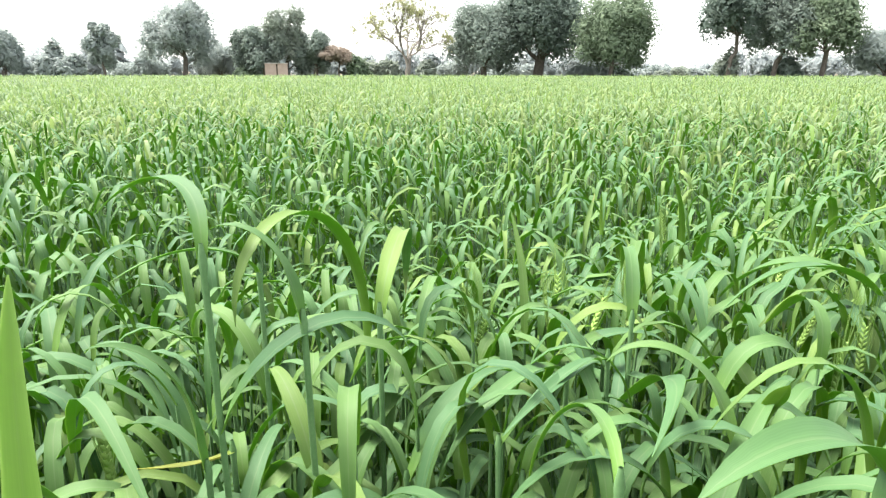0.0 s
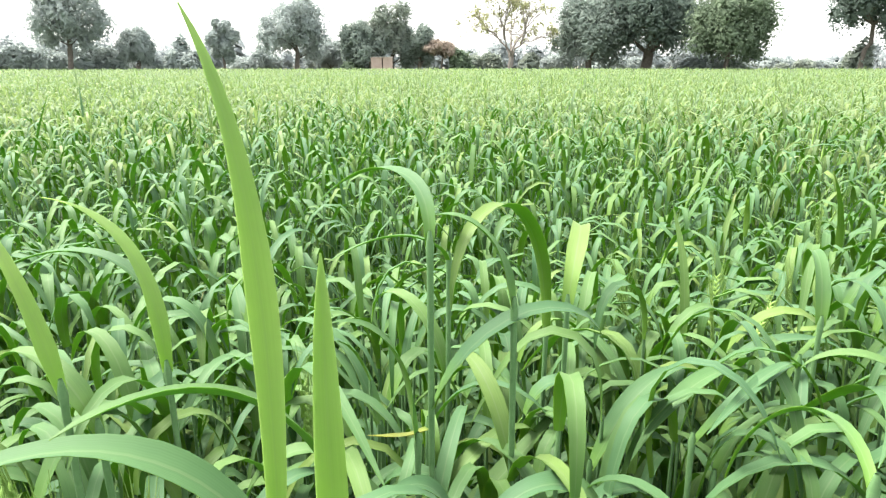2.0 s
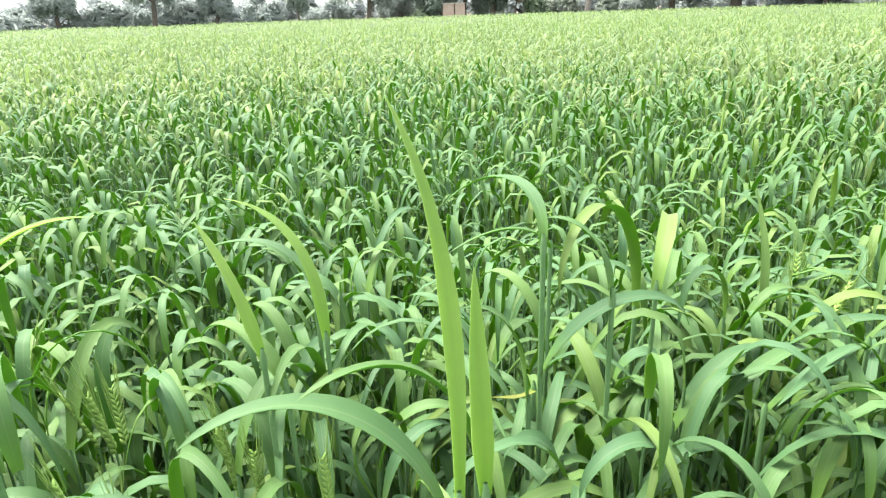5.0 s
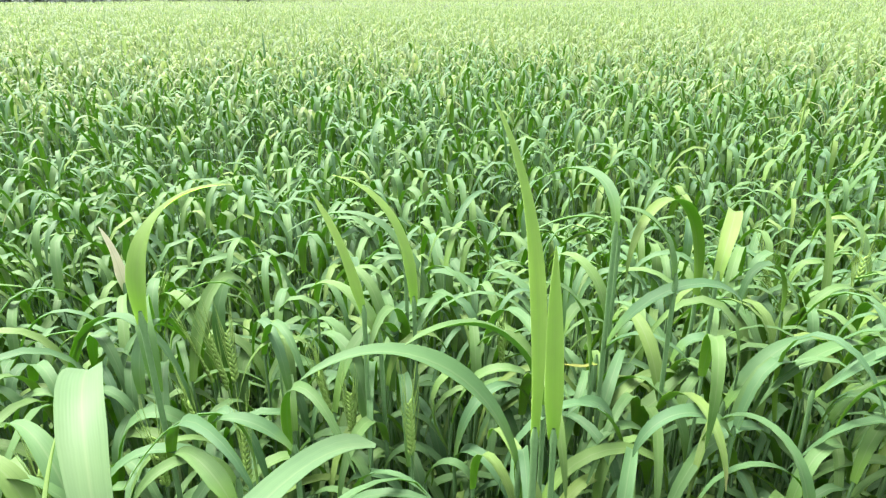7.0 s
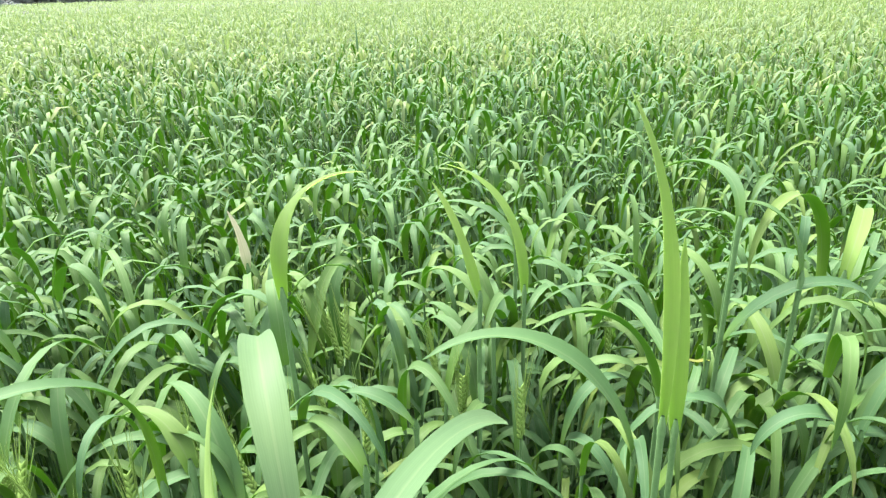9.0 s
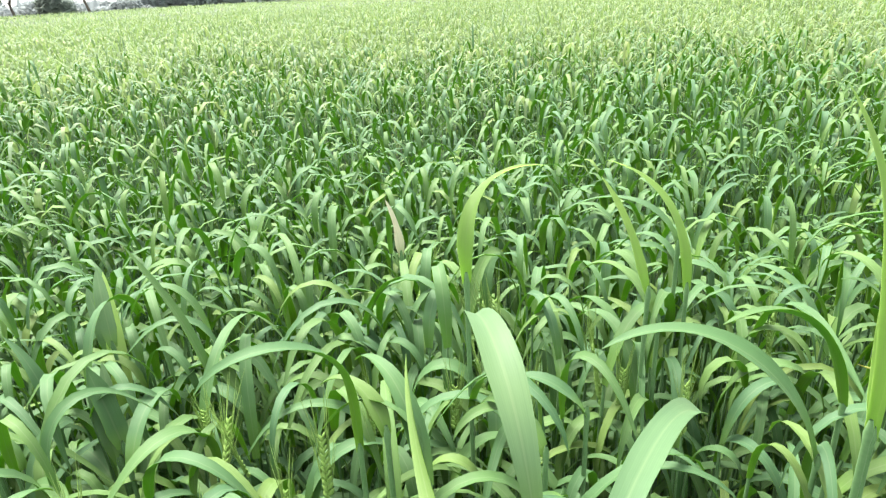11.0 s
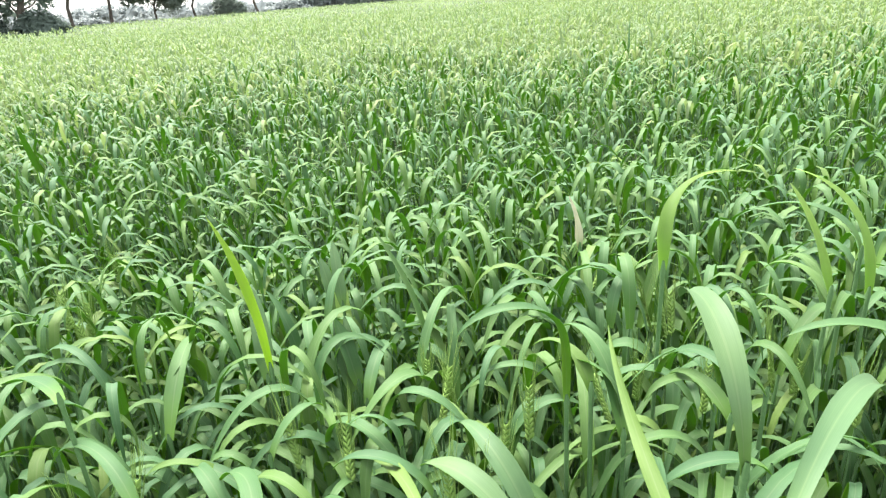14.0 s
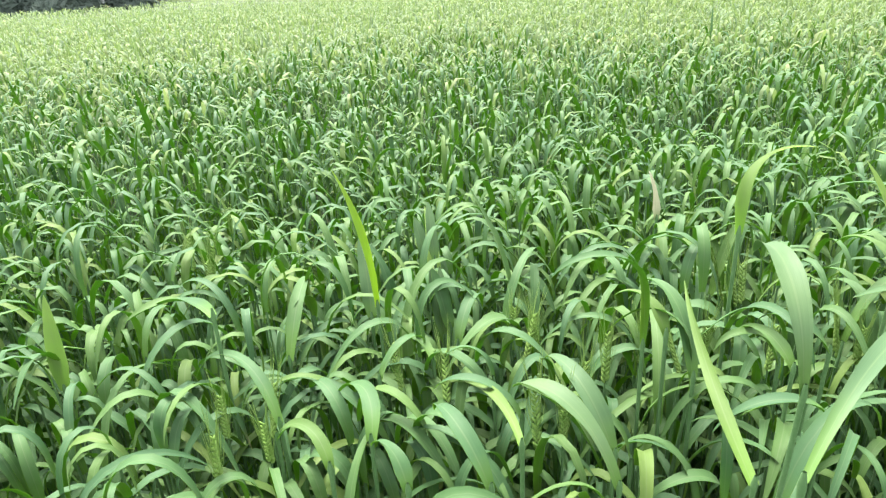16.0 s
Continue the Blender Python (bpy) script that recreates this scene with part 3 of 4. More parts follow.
marked_plant(-0.190, 0.324, 0.877, 142, 0.223, 75, -22, 1.58, 1, 0.0206, 907, blunt=4, slim=0.4)
marked_plant(-0.382, 0.333, 0.941, 60, 0.143, 70, 34, 1.24, 3, 0.0119, 908, mats=(BACKLIT_BLADE, BACKLIT_BLADE))
marked_plant(-0.364, 0.429, 0.909, 29, 0.210, 84, 6, 0.96, 64, 0.0143, 909, mats=(BACKLIT_BLADE, BACKLIT_BLADE))
marked_plant(-0.387, 0.462, 0.948, 55, 0.189, 92, -33, 0.52, 74, 0.0105, 910)
marked_plant(-0.511, 0.175, 0.992, 50, 0.177, 92, -12, 0.93, -106, 0.0151, 911, "wheat plant with a long leaf arching off a thick stem", mats=(BACKLIT_BLADE, BACKLIT_BLADE))
marked_plant(-0.322, -0.051, 0.965, 50, 0.219, 79, -55, 1.32, -8, 0.0224, 912, "wheat plant with one broad drooping leaf", mats=(WAXY_BLADE, WAXY_BLADE), blunt=7, slim=0.3)
marked_plant(-0.268, -0.174, 0.983, 5, 0.336, 44, -44, 0.82, -6, 0.0170, 913, "wheat plant with a broad leaf snapped at its end", mats=(WAXY_BLADE, WAXY_BLADE), blunt=40, slim=0.25)
marked_plant(-0.541, 0.037, 0.876, 227, 0.247, 92, -63, 1.85, -102, 0.0150, 914, blunt=4, slim=0.4)
marked_plant(-0.871, -0.142, 0.866, 106, 0.213, 88, 52, 1.39, 1, 0.0150, 915, "wheat plant with a bright upright spear-like blade", mats=(LIME_BLADE, LIME_BLADE))
marked_plant(-0.334, -0.085, 0.880, 58, 0.285, 27, 2, 0.84, -22, 0.0150, 916, blunt=1.7, slim=0.6, twist=70)
marked_plant(-0.536, -0.027, 0.704, 151, 0.213, 77, 26, 1.41, 2, 0.0254, 917, blunt=4, slim=0.4)
marked_plant(-0.527, -0.181, 0.852, 60, 0.297, 17, -49, 0.75, 41, 0.0169, 918, blunt=5, slim=0.4)
marked_plant(-0.877, -0.019, 0.751, 77, 0.172, 81, -35, 1.51, -10, 0.0254, 919)
marked_plant(-0.979, 0.041, 0.737, 54, 0.227, 64, 22, 1.32, 10, 0.0254, 920, mats=(BACKLIT_BLADE, BACKLIT_BLADE))
marked_plant(-0.154, 0.420, 0.861, 91, 0.150, 86, -9, 2.47, 38, 0.0144, 921)
marked_plant(0.154, 0.565, 0.863, 129, 0.188, 49, -60, 0.73, -6, 0.0189, 922)
marked_plant(0.189, 0.550, 0.883, 142, 0.186, 30, -22, 0.78, -9, 0.0127, 923)
marked_plant(0.112, 0.291, 0.933, 350, 0.228, 56, -85, 0.56, 44, 0.0094, 924)
marked_plant(0.322, 0.332, 0.850, 115, 0.253, 72, -43, 1.41, -9, 0.0254, 926, "wheat plant with a very broad low leaf", blunt=5, slim=0.4)
marked_plant(-0.144, 0.581, 0.964, 143, 0.148, 75, -35, 0.66, -33, 0.0096, 927)
marked_plant(0.231, 0.607, 0.900, 351, 0.152, 81, -105, 1.65, -2, 0.0152, 928)
marked_plant(-0.153, 0.479, 0.840, 176, 0.120, 25, 29, 1.33, -27, 0.0090, 929, "wheat plant with a thin yellowing leaf", mats=(YELLOW_BLADE, YELLOW_BLADE))
marked_plant(-0.931, -0.266, 0.796, 45, 0.254, 61, -58, 1.17, 15, 0.0217, 930)
marked_plant(-1.354, -0.232, 0.766, 41, 0.307, 46, -126, 0.71, -15, 0.0254, 931)
marked_plant(-0.772, -0.348, 0.821, 84, 0.239, 61, -64, 0.97, 39, 0.0159, 932)
marked_plant(-0.902, -0.365, 0.923, 87, 0.289, 6, -35, 0.68, 40, 0.0194, 933)
marked_plant(-0.746, -0.216, 0.728, 114, 0.224, 67, -49, 1.29, 9, 0.0174, 934)
marked_plant(-0.876, -0.035, 0.707, 75, 0.265, 45, -71, 0.80, 27, 0.0254, 935)
marked_plant(-0.152, 0.465, 0.718, 301, 0.233, 38, 32, 1.29, 10, 0.0219, 936)
marked_plant(0.620, 0.756, 0.867, 101, 0.290, 39, -47, 1.22, 8, 0.0227, 937)
marked_plant(0.205, 0.373, 0.785, 311, 0.246, 64, -29, 1.33, 5, 0.0174, 938)
marked_plant(0.216, 0.607, 0.798, 202, 0.292, 49, -29, 1.73, -64, 0.0228, 939)
marked_plant(-0.753, 0.673, 0.587, 96, 0.234, 70, -78, 1.23, 11, 0.0254, 940)
marked_plant(-0.906, -0.000, 0.672, 19, 0.201, 71, -81, 2.44, -5, 0.0231, 941)
marked_plant(-0.481, 0.056, 0.850, 56, 0.173, 69, -53, 2.08, 25, 0.0202, 943)
marked_plant(-0.211, 0.550, 0.790, 59, 0.197, 73, -47, 1.76, 8, 0.0187, 950)
marked_plant(0.092, 0.459, 0.817, 290, 0.136, 80, -53, 1.38, -9, 0.0124, 951)
marked_plant(0.071, 0.459, 0.851, 273, 0.154, 59, -45, 1.50, 53, 0.0123, 952)
marked_plant(0.275, 0.461, 0.843, 20, 0.165, 71, -58, 1.52, 62, 0.0149, 953)
marked_plant(0.294, 0.472, 0.838, 190, 0.080, 74, 54, 1.23, 1, 0.0190, 954, "wheat plant with a broad blunt drooping leaf", blunt=5, slim=0.4)
marked_plant(-0.006, 0.490, 0.799, 300, 0.189, 65, -58, 1.63, 11, 0.0203, 955)
marked_plant(-0.373, 0.350, 0.902, 73, 0.150, 72, -61, 1.15, -5, 0.0170, 957)
marked_plant(-0.075, 0.447, 0.816, 40, 0.164, 72, -48, 1.64, -17, 0.0176, 959)
marked_plant(-0.518, 0.049, 0.895, 66, 0.109, 73, -54, 1.13, 39, 0.0168, 960)
marked_plant(-0.119, 0.388, 0.812, 90, 0.095, 76, -66, 1.81, 56, 0.0147, 962)
marked_plant(-0.011, 0.382, 0.842, 102, 0.138, 65, -84, 0.98, 27, 0.0196, 963)
marked_plant(-0.394, 0.202, 0.865, 112, 0.115, 66, -69, 1.21, -32, 0.0147, 964)
marked_plant(-0.399, 0.121, 0.873, 73, 0.123, 68, -66, 0.87, -8, 0.0164, 965)
marked_plant(-0.440, -0.131, 0.827, 90, 0.190, 68, -52, 1.33, 4, 0.0240, 966, "wheat plant with a broad blunt drooping leaf", mats=(WAXY_BLADE, UNDER), blunt=5, slim=0.4)
marked_plant(-0.499, -0.248, 0.854, 95, 0.158, 73, -63, 1.06, -29, 0.0201, 967)
marked_plant(-0.599, -0.112, 0.808, 127, 0.148, 74, -60, 1.10, -8, 0.0164, 968)
marked_plant(-0.477, -0.091, 0.821, 90, 0.184, 72, -51, 1.20, -25, 0.0240, 969, mats=(WAXY_BLADE, UNDER))
marked_plant(-0.348, 0.097, 0.854, 135, 0.143, 66, -67, 0.65, -1, 0.0158, 970)
marked_plant(-0.818, -0.246, 0.794, 156, 0.108, 66, -54, 1.06, -26, 0.0137, 971)
marked_plant(-0.559, -0.304, 0.845, 72, 0.092, 75, -66, 1.15, 34, 0.0170, 972)
marked_plant(-0.630, -0.351, 0.851, 76, 0.111, 72, -59, 0.89, 52, 0.0149, 973)
marked_plant(-1.084, -0.328, 0.833, 206, 0.152, 80, -43, 0.96, -41, 0.0203, 975)
marked_plant(-1.127, -0.542, 0.772, 77, 0.147, 74, 47, 1.21, 2, 0.0240, 976, "wheat plant with a bright upright pointed blade", mats=(BACKLIT_BLADE, BACKLIT_BLADE))
marked_plant(-0.658, -0.287, 0.834, 45, 0.171, 65, -61, 0.69, 76, 0.0205, 977)
marked_plant(-0.851, -0.027, 0.792, 79, 0.103, 74, 43, 1.21, 7, 0.0240, 978, "wheat plant with a broad upright leaf", blunt=5)
marked_plant(-0.923, -0.126, 0.819, 59, 0.135, 70, 40, 1.18, 12, 0.0240, 991, "wheat plant with a broad upright grey-green leaf", mats=(WAXY_BLADE, UNDER), blunt=5, slim=0.5)
marked_plant(-0.859, -0.033, 0.771, 82, 0.118, 70, 47, 1.19, -20, 0.0177, 992, "wheat plant with a broad upright grey-green leaf", mats=(WAXY_BLADE, UNDER), blunt=5, slim=0.5)
marked_plant(-0.854, -0.032, 0.775, 56, 0.117, 71, 43, 1.19, 7, 0.0162, 993, "wheat plant with a broad upright grey-green leaf", mats=(WAXY_BLADE, UNDER), blunt=5, slim=0.5)
marked_plant(-0.997, 0.055, 0.836, 64, 0.112, 71, 41, 1.18, -6, 0.0187, 994, "wheat plant with a broad upright grey-green leaf", mats=(WAXY_BLADE, UNDER), blunt=5, slim=0.5)
marked_plant(-1.055, 0.075, 0.794, 71, 0.105, 73, 42, 1.20, 6, 0.0218, 995, "wheat plant with a broad upright grey-green leaf", mats=(WAXY_BLADE, UNDER), blunt=5, slim=0.5)
marked_plant(-1.008, -0.030, 0.770, 80, 0.128, 75, 36, 1.28, 26, 0.0181, 996, "wheat plant with a slanting upright leaf", blunt=3)
marked_plant(-0.808, -0.045, 0.789, 30, 0.181, 72, -81, 1.05, 6, 0.0190, 997)
marked_plant(-0.570, -0.020, 0.791, 146, 0.080, 73, 66, 1.22, -10, 0.0122, 998, "wheat plant with a bright yellow-green blade", mats=(LIME_BLADE, LIME_BLADE))
marked_plant(-0.379, 0.117, 0.841, 179, 0.094, 63, -50, 0.73, -55, 0.0130, 999)
marked_plant(-0.437, 0.173, 0.839, 132, 0.123, 79, -72, 1.37, 22, 0.0148, 1000)
marked_plant(-1.024, -0.178, 0.800, 212, 0.135, 90, -77, 1.31, 13, 0.0195, 1001)
marked_plant(-0.756, -0.129, 0.819, 67, 0.177, 64, -68, 0.50, 63, 0.0145, 1002)
marked_plant(-0.668, -0.097, 0.818, 122, 0.106, 92, -77, 1.52, 18, 0.0123, 1003)
marked_plant(0.460, 0.868, 0.827, 227, 0.240, 62, -54, 1.18, 29, 0.0195, 1010)
marked_plant(0.170, 0.698, 0.804, 258, 0.171, 53, -45, 1.17, 28, 0.0164, 1011)
marked_plant(0.230, 0.684, 0.814, 245, 0.113, 62, -49, 0.88, 37, 0.0161, 1012)
marked_plant(0.341, 0.549, 0.789, 294, 0.133, 73, -59, 1.29, 21, 0.0163, 1013)
marked_plant(0.132, 0.569, 0.783, 267, 0.134, 79, -85, 1.22, -7, 0.0126, 1014)
marked_plant(-0.679, -0.216, 0.782, 284, 0.211, 92, -91, 1.04, -23, 0.0165, 1015)
marked_plant(-0.767, -0.356, 0.806, 315, 0.139, 68, -74, 0.98, -65, 0.0117, 1016)
marked_plant(-0.977, -0.379, 0.819, 303, 0.122, 66, -70, 0.77, 7, 0.0157, 1017)
marked_plant(-0.771, -0.207, 0.819, 0, 0.112, 72, -61, 1.31, 15, 0.0151, 1018)
marked_plant(-0.800, 0.430, 0.865, 60, 0.095, 88, 60, 1.00, 40, 0.0150, 990, "wheat plant with a bleached twisted leaf tip", mats=(PALE_BLADE, PALE_BLADE))


def eared_plant(x, y, z, lean_az, lean, seed):
    """A shoot that carries its ear among the leaf tips, at height z."""
    global rng
    keep, rng = rng, np.random.default_rng(seed)
    root = new("wheat_plant")
    root.matrix_world = pose(x, y, 0)
    tagged(root, "wheat plant with a green bearded ear among the leaves", "wheat plant", "wheat plants along the walk")
    part("stem", tubes([[(0, 0, q * z) for q in (0, 0.5, 0.52, 0.54, 1.0)]], [[0.0024, 0.0021, 0.0028, 0.0020, 0.0014]], 7), STEM, root)
    body, hair = ear_shape(np.array([0.0, 0.0, z]), lean_az, lean, rng.uniform(0.78, 0.95))
    part("beard", hair, EAR, part("ear", body, EAR, root, "green ear with rows of spikelets"))
    for g in (0, 1):
        leaf_part(blades([(0, 0, z - 0.10 - 0.12 * g)], nseg=11, **random_blades(1, z, g, 0.0)), root)
    rng = keep
    return root


eared_plant(-0.772, 0.031, 0.785, 241, 19, 400)
eared_plant(-0.706, -0.003, 0.785, 8, 19, 401)
eared_plant(-0.697, 0.022, 0.785, 168, 13, 402)
eared_plant(-0.549, 0.198, 0.785, 226, 8, 403)
eared_plant(-0.472, 0.229, 0.785, 352, 3, 404)
eared_plant(-0.425, 0.329, 0.785, 100, 10, 405)
eared_plant(-0.403, 0.329, 0.785, 205, 10, 406)
eared_plant(-0.328, 0.319, 0.785, 47, 2, 407)
eared_plant(-0.578, -0.025, 0.785, 0, 3, 408)
eared_plant(-0.703, -0.148, 0.785, 53, 23, 409)
eared_plant(-1.389, -0.266, 0.785, 68, 16, 410)
eared_plant(-1.541, -0.133, 0.785, 270, 7, 411)
eared_plant(-0.595, 0.365, 0.785, 101, 11, 412)
eared_plant(-0.544, 0.135, 0.785, 94, 23, 413)
eared_plant(0.097, 0.850, 0.785, 63, 21, 414)
eared_plant(0.234, 0.779, 0.785, 287, 20, 415)
eared_plant(0.323, 0.866, 0.785, 41, 10, 416)
eared_plant(0.065, 0.811, 0.785, 226, 12, 417)
eared_plant(0.649, 1.477, 0.785, 239, 16, 418)
eared_plant(0.605, 0.975, 0.785, 238, 3, 419)
eared_plant(0.215, 0.867, 0.785, 345, 14, 420)
eared_plant(0.589, 0.765, 0.785, 325, 7, 421)
eared_plant(0.563, 1.317, 0.785, 130, 21, 422)
eared_plant(-0.273, 0.510, 0.785, 67, 3, 423)
eared_plant(-0.622, 0.371, 0.785, 134, 16, 424)
eared_plant(-0.594, 0.380, 0.785, 44, 21, 425)
eared_plant(-0.435, 0.344, 0.785, 122, 7, 426)
eared_plant(0.083, 0.755, 0.785, 196, 21, 427)
eared_plant(-0.771, 0.421, 0.785, 318, 21, 428)
eared_plant(-0.599, 0.117, 0.785, 110, 2, 429)
eared_plant(-1.332, -0.246, 0.785, 280, 17, 430)
eared_plant(-0.835, -0.396, 0.785, 277, 2, 431)
eared_plant(-0.797, -0.352, 0.785, 13, 13, 432)
eared_plant(-0.534, 0.251, 0.785, 120, 11, 433)
eared_plant(-0.752, -0.435, 0.785, 300, 6, 440)
eared_plant(-0.756, -0.372, 0.785, 250, 9, 441)
eared_plant(-1.238, -0.273, 0.785, 100, 5, 442)
eared_plant(-0.770, -0.174, 0.785, 80, 20, 443)
eared_plant(-0.568, -0.116, 0.785, 60, 14, 444)
eared_plant(-0.553, -0.090, 0.785, 230, 5, 445)
eared_plant(-0.600, 0.044, 0.785, 30, 4, 446)
eared_plant(0.568, 0.905, 0.785, 290, 6, 447)
eared_plant(0.530, 0.772, 0.785, 280, 22, 448)
eared_plant(0.492, 0.644, 0.775, 200, 4, 449)
eared_plant(0.550, 0.680, 0.785, 120, 6, 450)
eared_plant(0.497, 1.180, 0.795, 60, 5, 451)
eared_plant(0.183, 0.752, 0.785, 70, 8, 452)

# ---- trees, bushes and buildings round the field ----
def bearing(deg, far):
    b = math.radians(deg)
    return -far * math.sin(b), far * math.cos(b)


def leaf_cloud(g, lobes, count, size):
    """Small bent leaf sprays on and in the lobes (centre, radii) of a crown: fine ones outside, large ones in its shaded heart."""
    c = np.array([l[0] for l in lobes])
    r = np.array([l[1] for l in lobes])
    share = r.prod(1) ** 0.67
    pick = g.choice(len(lobes), count, p=share / share.sum())
    d = g.normal(0, 1, (count, 3))
    d[:, 2] = np.where(d[:, 2] < -0.6, -d[:, 2], d[:, 2])
    # tufts: the sprays gather round a few hundred spots of the surface
    spots = max(6, count // 9)
    tuft = g.integers(0, spots, count)
    d = 0.8 * g.normal(0, 1, (spots, 3))[tuft] + 0.3 * d
    d /= np.linalg.norm(d, axis=1, keepdims=True)
    heart = np.arange(count) < count * 0.22
    deep = np.where(heart, g.uniform(0.25, 0.75, count), g.uniform(0.78, 1.05, count) + 0.08 * g.normal(0, 1, spots)[tuft])
    at = c[pick] + d * r[pick] * deep[:, None]
    stray = g.random(count) < 0.05
    at = at + np.where(stray[:, None], d * r[pick] * g.uniform(0.05, 0.35, (count, 1)), 0.0)
    face = d + g.normal(0, 0.24, (count, 3)) + np.array([0, 0, 0.5])
    a = np.cross(face, g.normal(0, 1, (count, 3)))
    a /= np.linalg.norm(a, axis=1, keepdims=True)
    b = np.cross(face, a)
    b /= np.linalg.norm(b, axis=1, keepdims=True)
    s = size * g.uniform(0.6, 1.4, (count, 1)) * np.where(heart, 2.6, 1.0)[:, None]
    v = np.stack([at - a * s, at - b * s * 0.55, at + a * s, at + b * s * 0.55], 1)
    v[:, 2] += np.cross(a, b) * s * 0.6
    f = np.arange(count * 4).reshape(-1, 4)
    return v.reshape(-1, 3), f, np.tile([[0, 0], [1, 0], [1, 1], [0, 1]], (count, 1)).astype(float)


def limb_path(g, a, b, k=5, sway=0.12):
    a, b = np.asarray(a, float), np.asarray(b, float)
    q = np.linspace(0, 1, k)[:, None]
    wob = g.normal(0, 1, (k, 3)) * np.linalg.norm(b - a) * sway * np.sin(q * np.pi)
    p = a + (b - a) * q + wob * 0.5
    p[:, 2] += np.linalg.norm(b - a) * 0.10 * np.sin(q[:, 0] * np.pi)
    return p


def tree(deg, far, height, width, clear, leaf_mat, seed, label, bark=BARK, trunk=0.22, lean=0.0, lobes=15, leaves=3200, size=0.27, name="tree", category="tree"):
    """A tree: tapered trunk, limbs into a crown of uneven lobes. clear: the height at which the crown begins."""
    g = np.random.default_rng(seed)
    root = new(name)
    x, y = bearing(deg, far)
    root.matrix_world = pose(x, y, 0, 0, 0, deg)
    tagged(root, label, category)
    ch, cz = (height - clear) / 2, (height + clear) / 2
    made = [(np.array([lean, 0, cz]), np.array([width * 0.27, width * 0.27, ch * 0.5]))]
    for k in range(lobes):
        turn, rise = 2.4 * k + g.uniform(0, 0.7), -0.75 + 1.7 * (k + 0.5) / lobes
        flat = math.sqrt(max(0.0, 1 - min(1.0, abs(rise)) ** 2.4))
        reach = g.uniform(0.42, 0.86)
        rad = g.uniform(0.22, 0.46)
        made.append((np.array([lean + math.cos(turn) * flat * reach * width / 2, math.sin(turn) * flat * reach * width / 2, cz + rise * reach * ch]),
                     np.array([rad * width / 2 * 1.2, rad * width / 2 * 1.2, rad * min(ch, width * 0.6) * 1.1])))
    head = np.array([lean, 0, cz + 0.25 * ch])
    stem = limb_path(g, (0, 0, -0.1), head, 9, 0.06)
    part("trunk", tubes([stem], [trunk * np.array([1.4, 1.0, 0.92, 0.84, 0.74, 0.6, 0.45, 0.3, 0.15])], 10), bark, root)
    for c, _ in made[1:]:
        low = max(clear, height * 0.16)
        at = stem[np.abs(stem[:, 2] - max(low, min(c[2] - 0.35 * np.hypot(*c[:2]) - 0.2, head[2]))).argmin()]
        part("limb", tubes([limb_path(g, at, c, 5)], [trunk * np.array([0.34, 0.24, 0.17, 0.11, 0.04])], 5), bark, root)
    part("crown", leaf_cloud(g, made, int(leaves * 2.6), size * 0.38), leaf_mat, root, smooth=False)
    return root


def bare_tree(deg, far, height, width, seed, label):
    """A tree that has shed most of its leaves: a forking skeleton with a thin veil of yellowish leaves."""
    g = np.random.default_rng(seed)
    root = new("tree")
    x, y = bearing(deg, far)
    root.matrix_world = pose(x, y, 0, 0, 0, deg)
    tagged(root, label, "tree")
    paths, radii, ends = [], [], []

    def grow(a, d, length, r, depth):
        b = a + d * length
        path = limb_path(g, a, b, 5, 0.10)
        paths.append(path), radii.append(r * np.array([1, 0.9, 0.82, 0.74, 0.62]))
        if depth == 0:
            ends.extend(path[2:])
            return
        for _ in range(3):
            nd = d + g.normal(0, 0.46, 3) + np.array([0, 0, 0.10])
            nd[0] *= 1.15
            grow(path[g.integers(3, 5)], nd / np.linalg.norm(nd), length * g.uniform(0.6, 0.85), r * 0.64, depth - 1)
    base = limb_path(g, (0, 0, -0.1), (0.1, 0, height * 0.27), 6, 0.04)
    part("trunk", tubes([base], [np.array([0.36, 0.27, 0.25, 0.24, 0.23, 0.22])], 10), PALE_BARK, root)
    for k in range(5):
        b = 2 * math.pi * k / 5 + 0.4
        d = np.array([math.cos(b) * 0.62 * width / height * 1.5, math.sin(b) * 0.6, 1.0])
        first = len(paths)
        grow(base[-1] - np.array([0, 0, 0.25 * k]), d / np.linalg.norm(d), height * 0.23, 0.105, 4)
        part("limb", tubes(np.stack(paths[first:]), np.stack(radii[first:]), 4), PALE_BARK, root)
    ends = np.array(ends)
    pick = ends[g.integers(0, len(ends), 2000)]
    veil = leaf_cloud(g, [(e, np.array([0.4, 0.4, 0.35])) for e in pick[:900]], 3800, 0.065)
    part("crown", veil, YELLOW_LEAF, root, smooth=False)
    return root


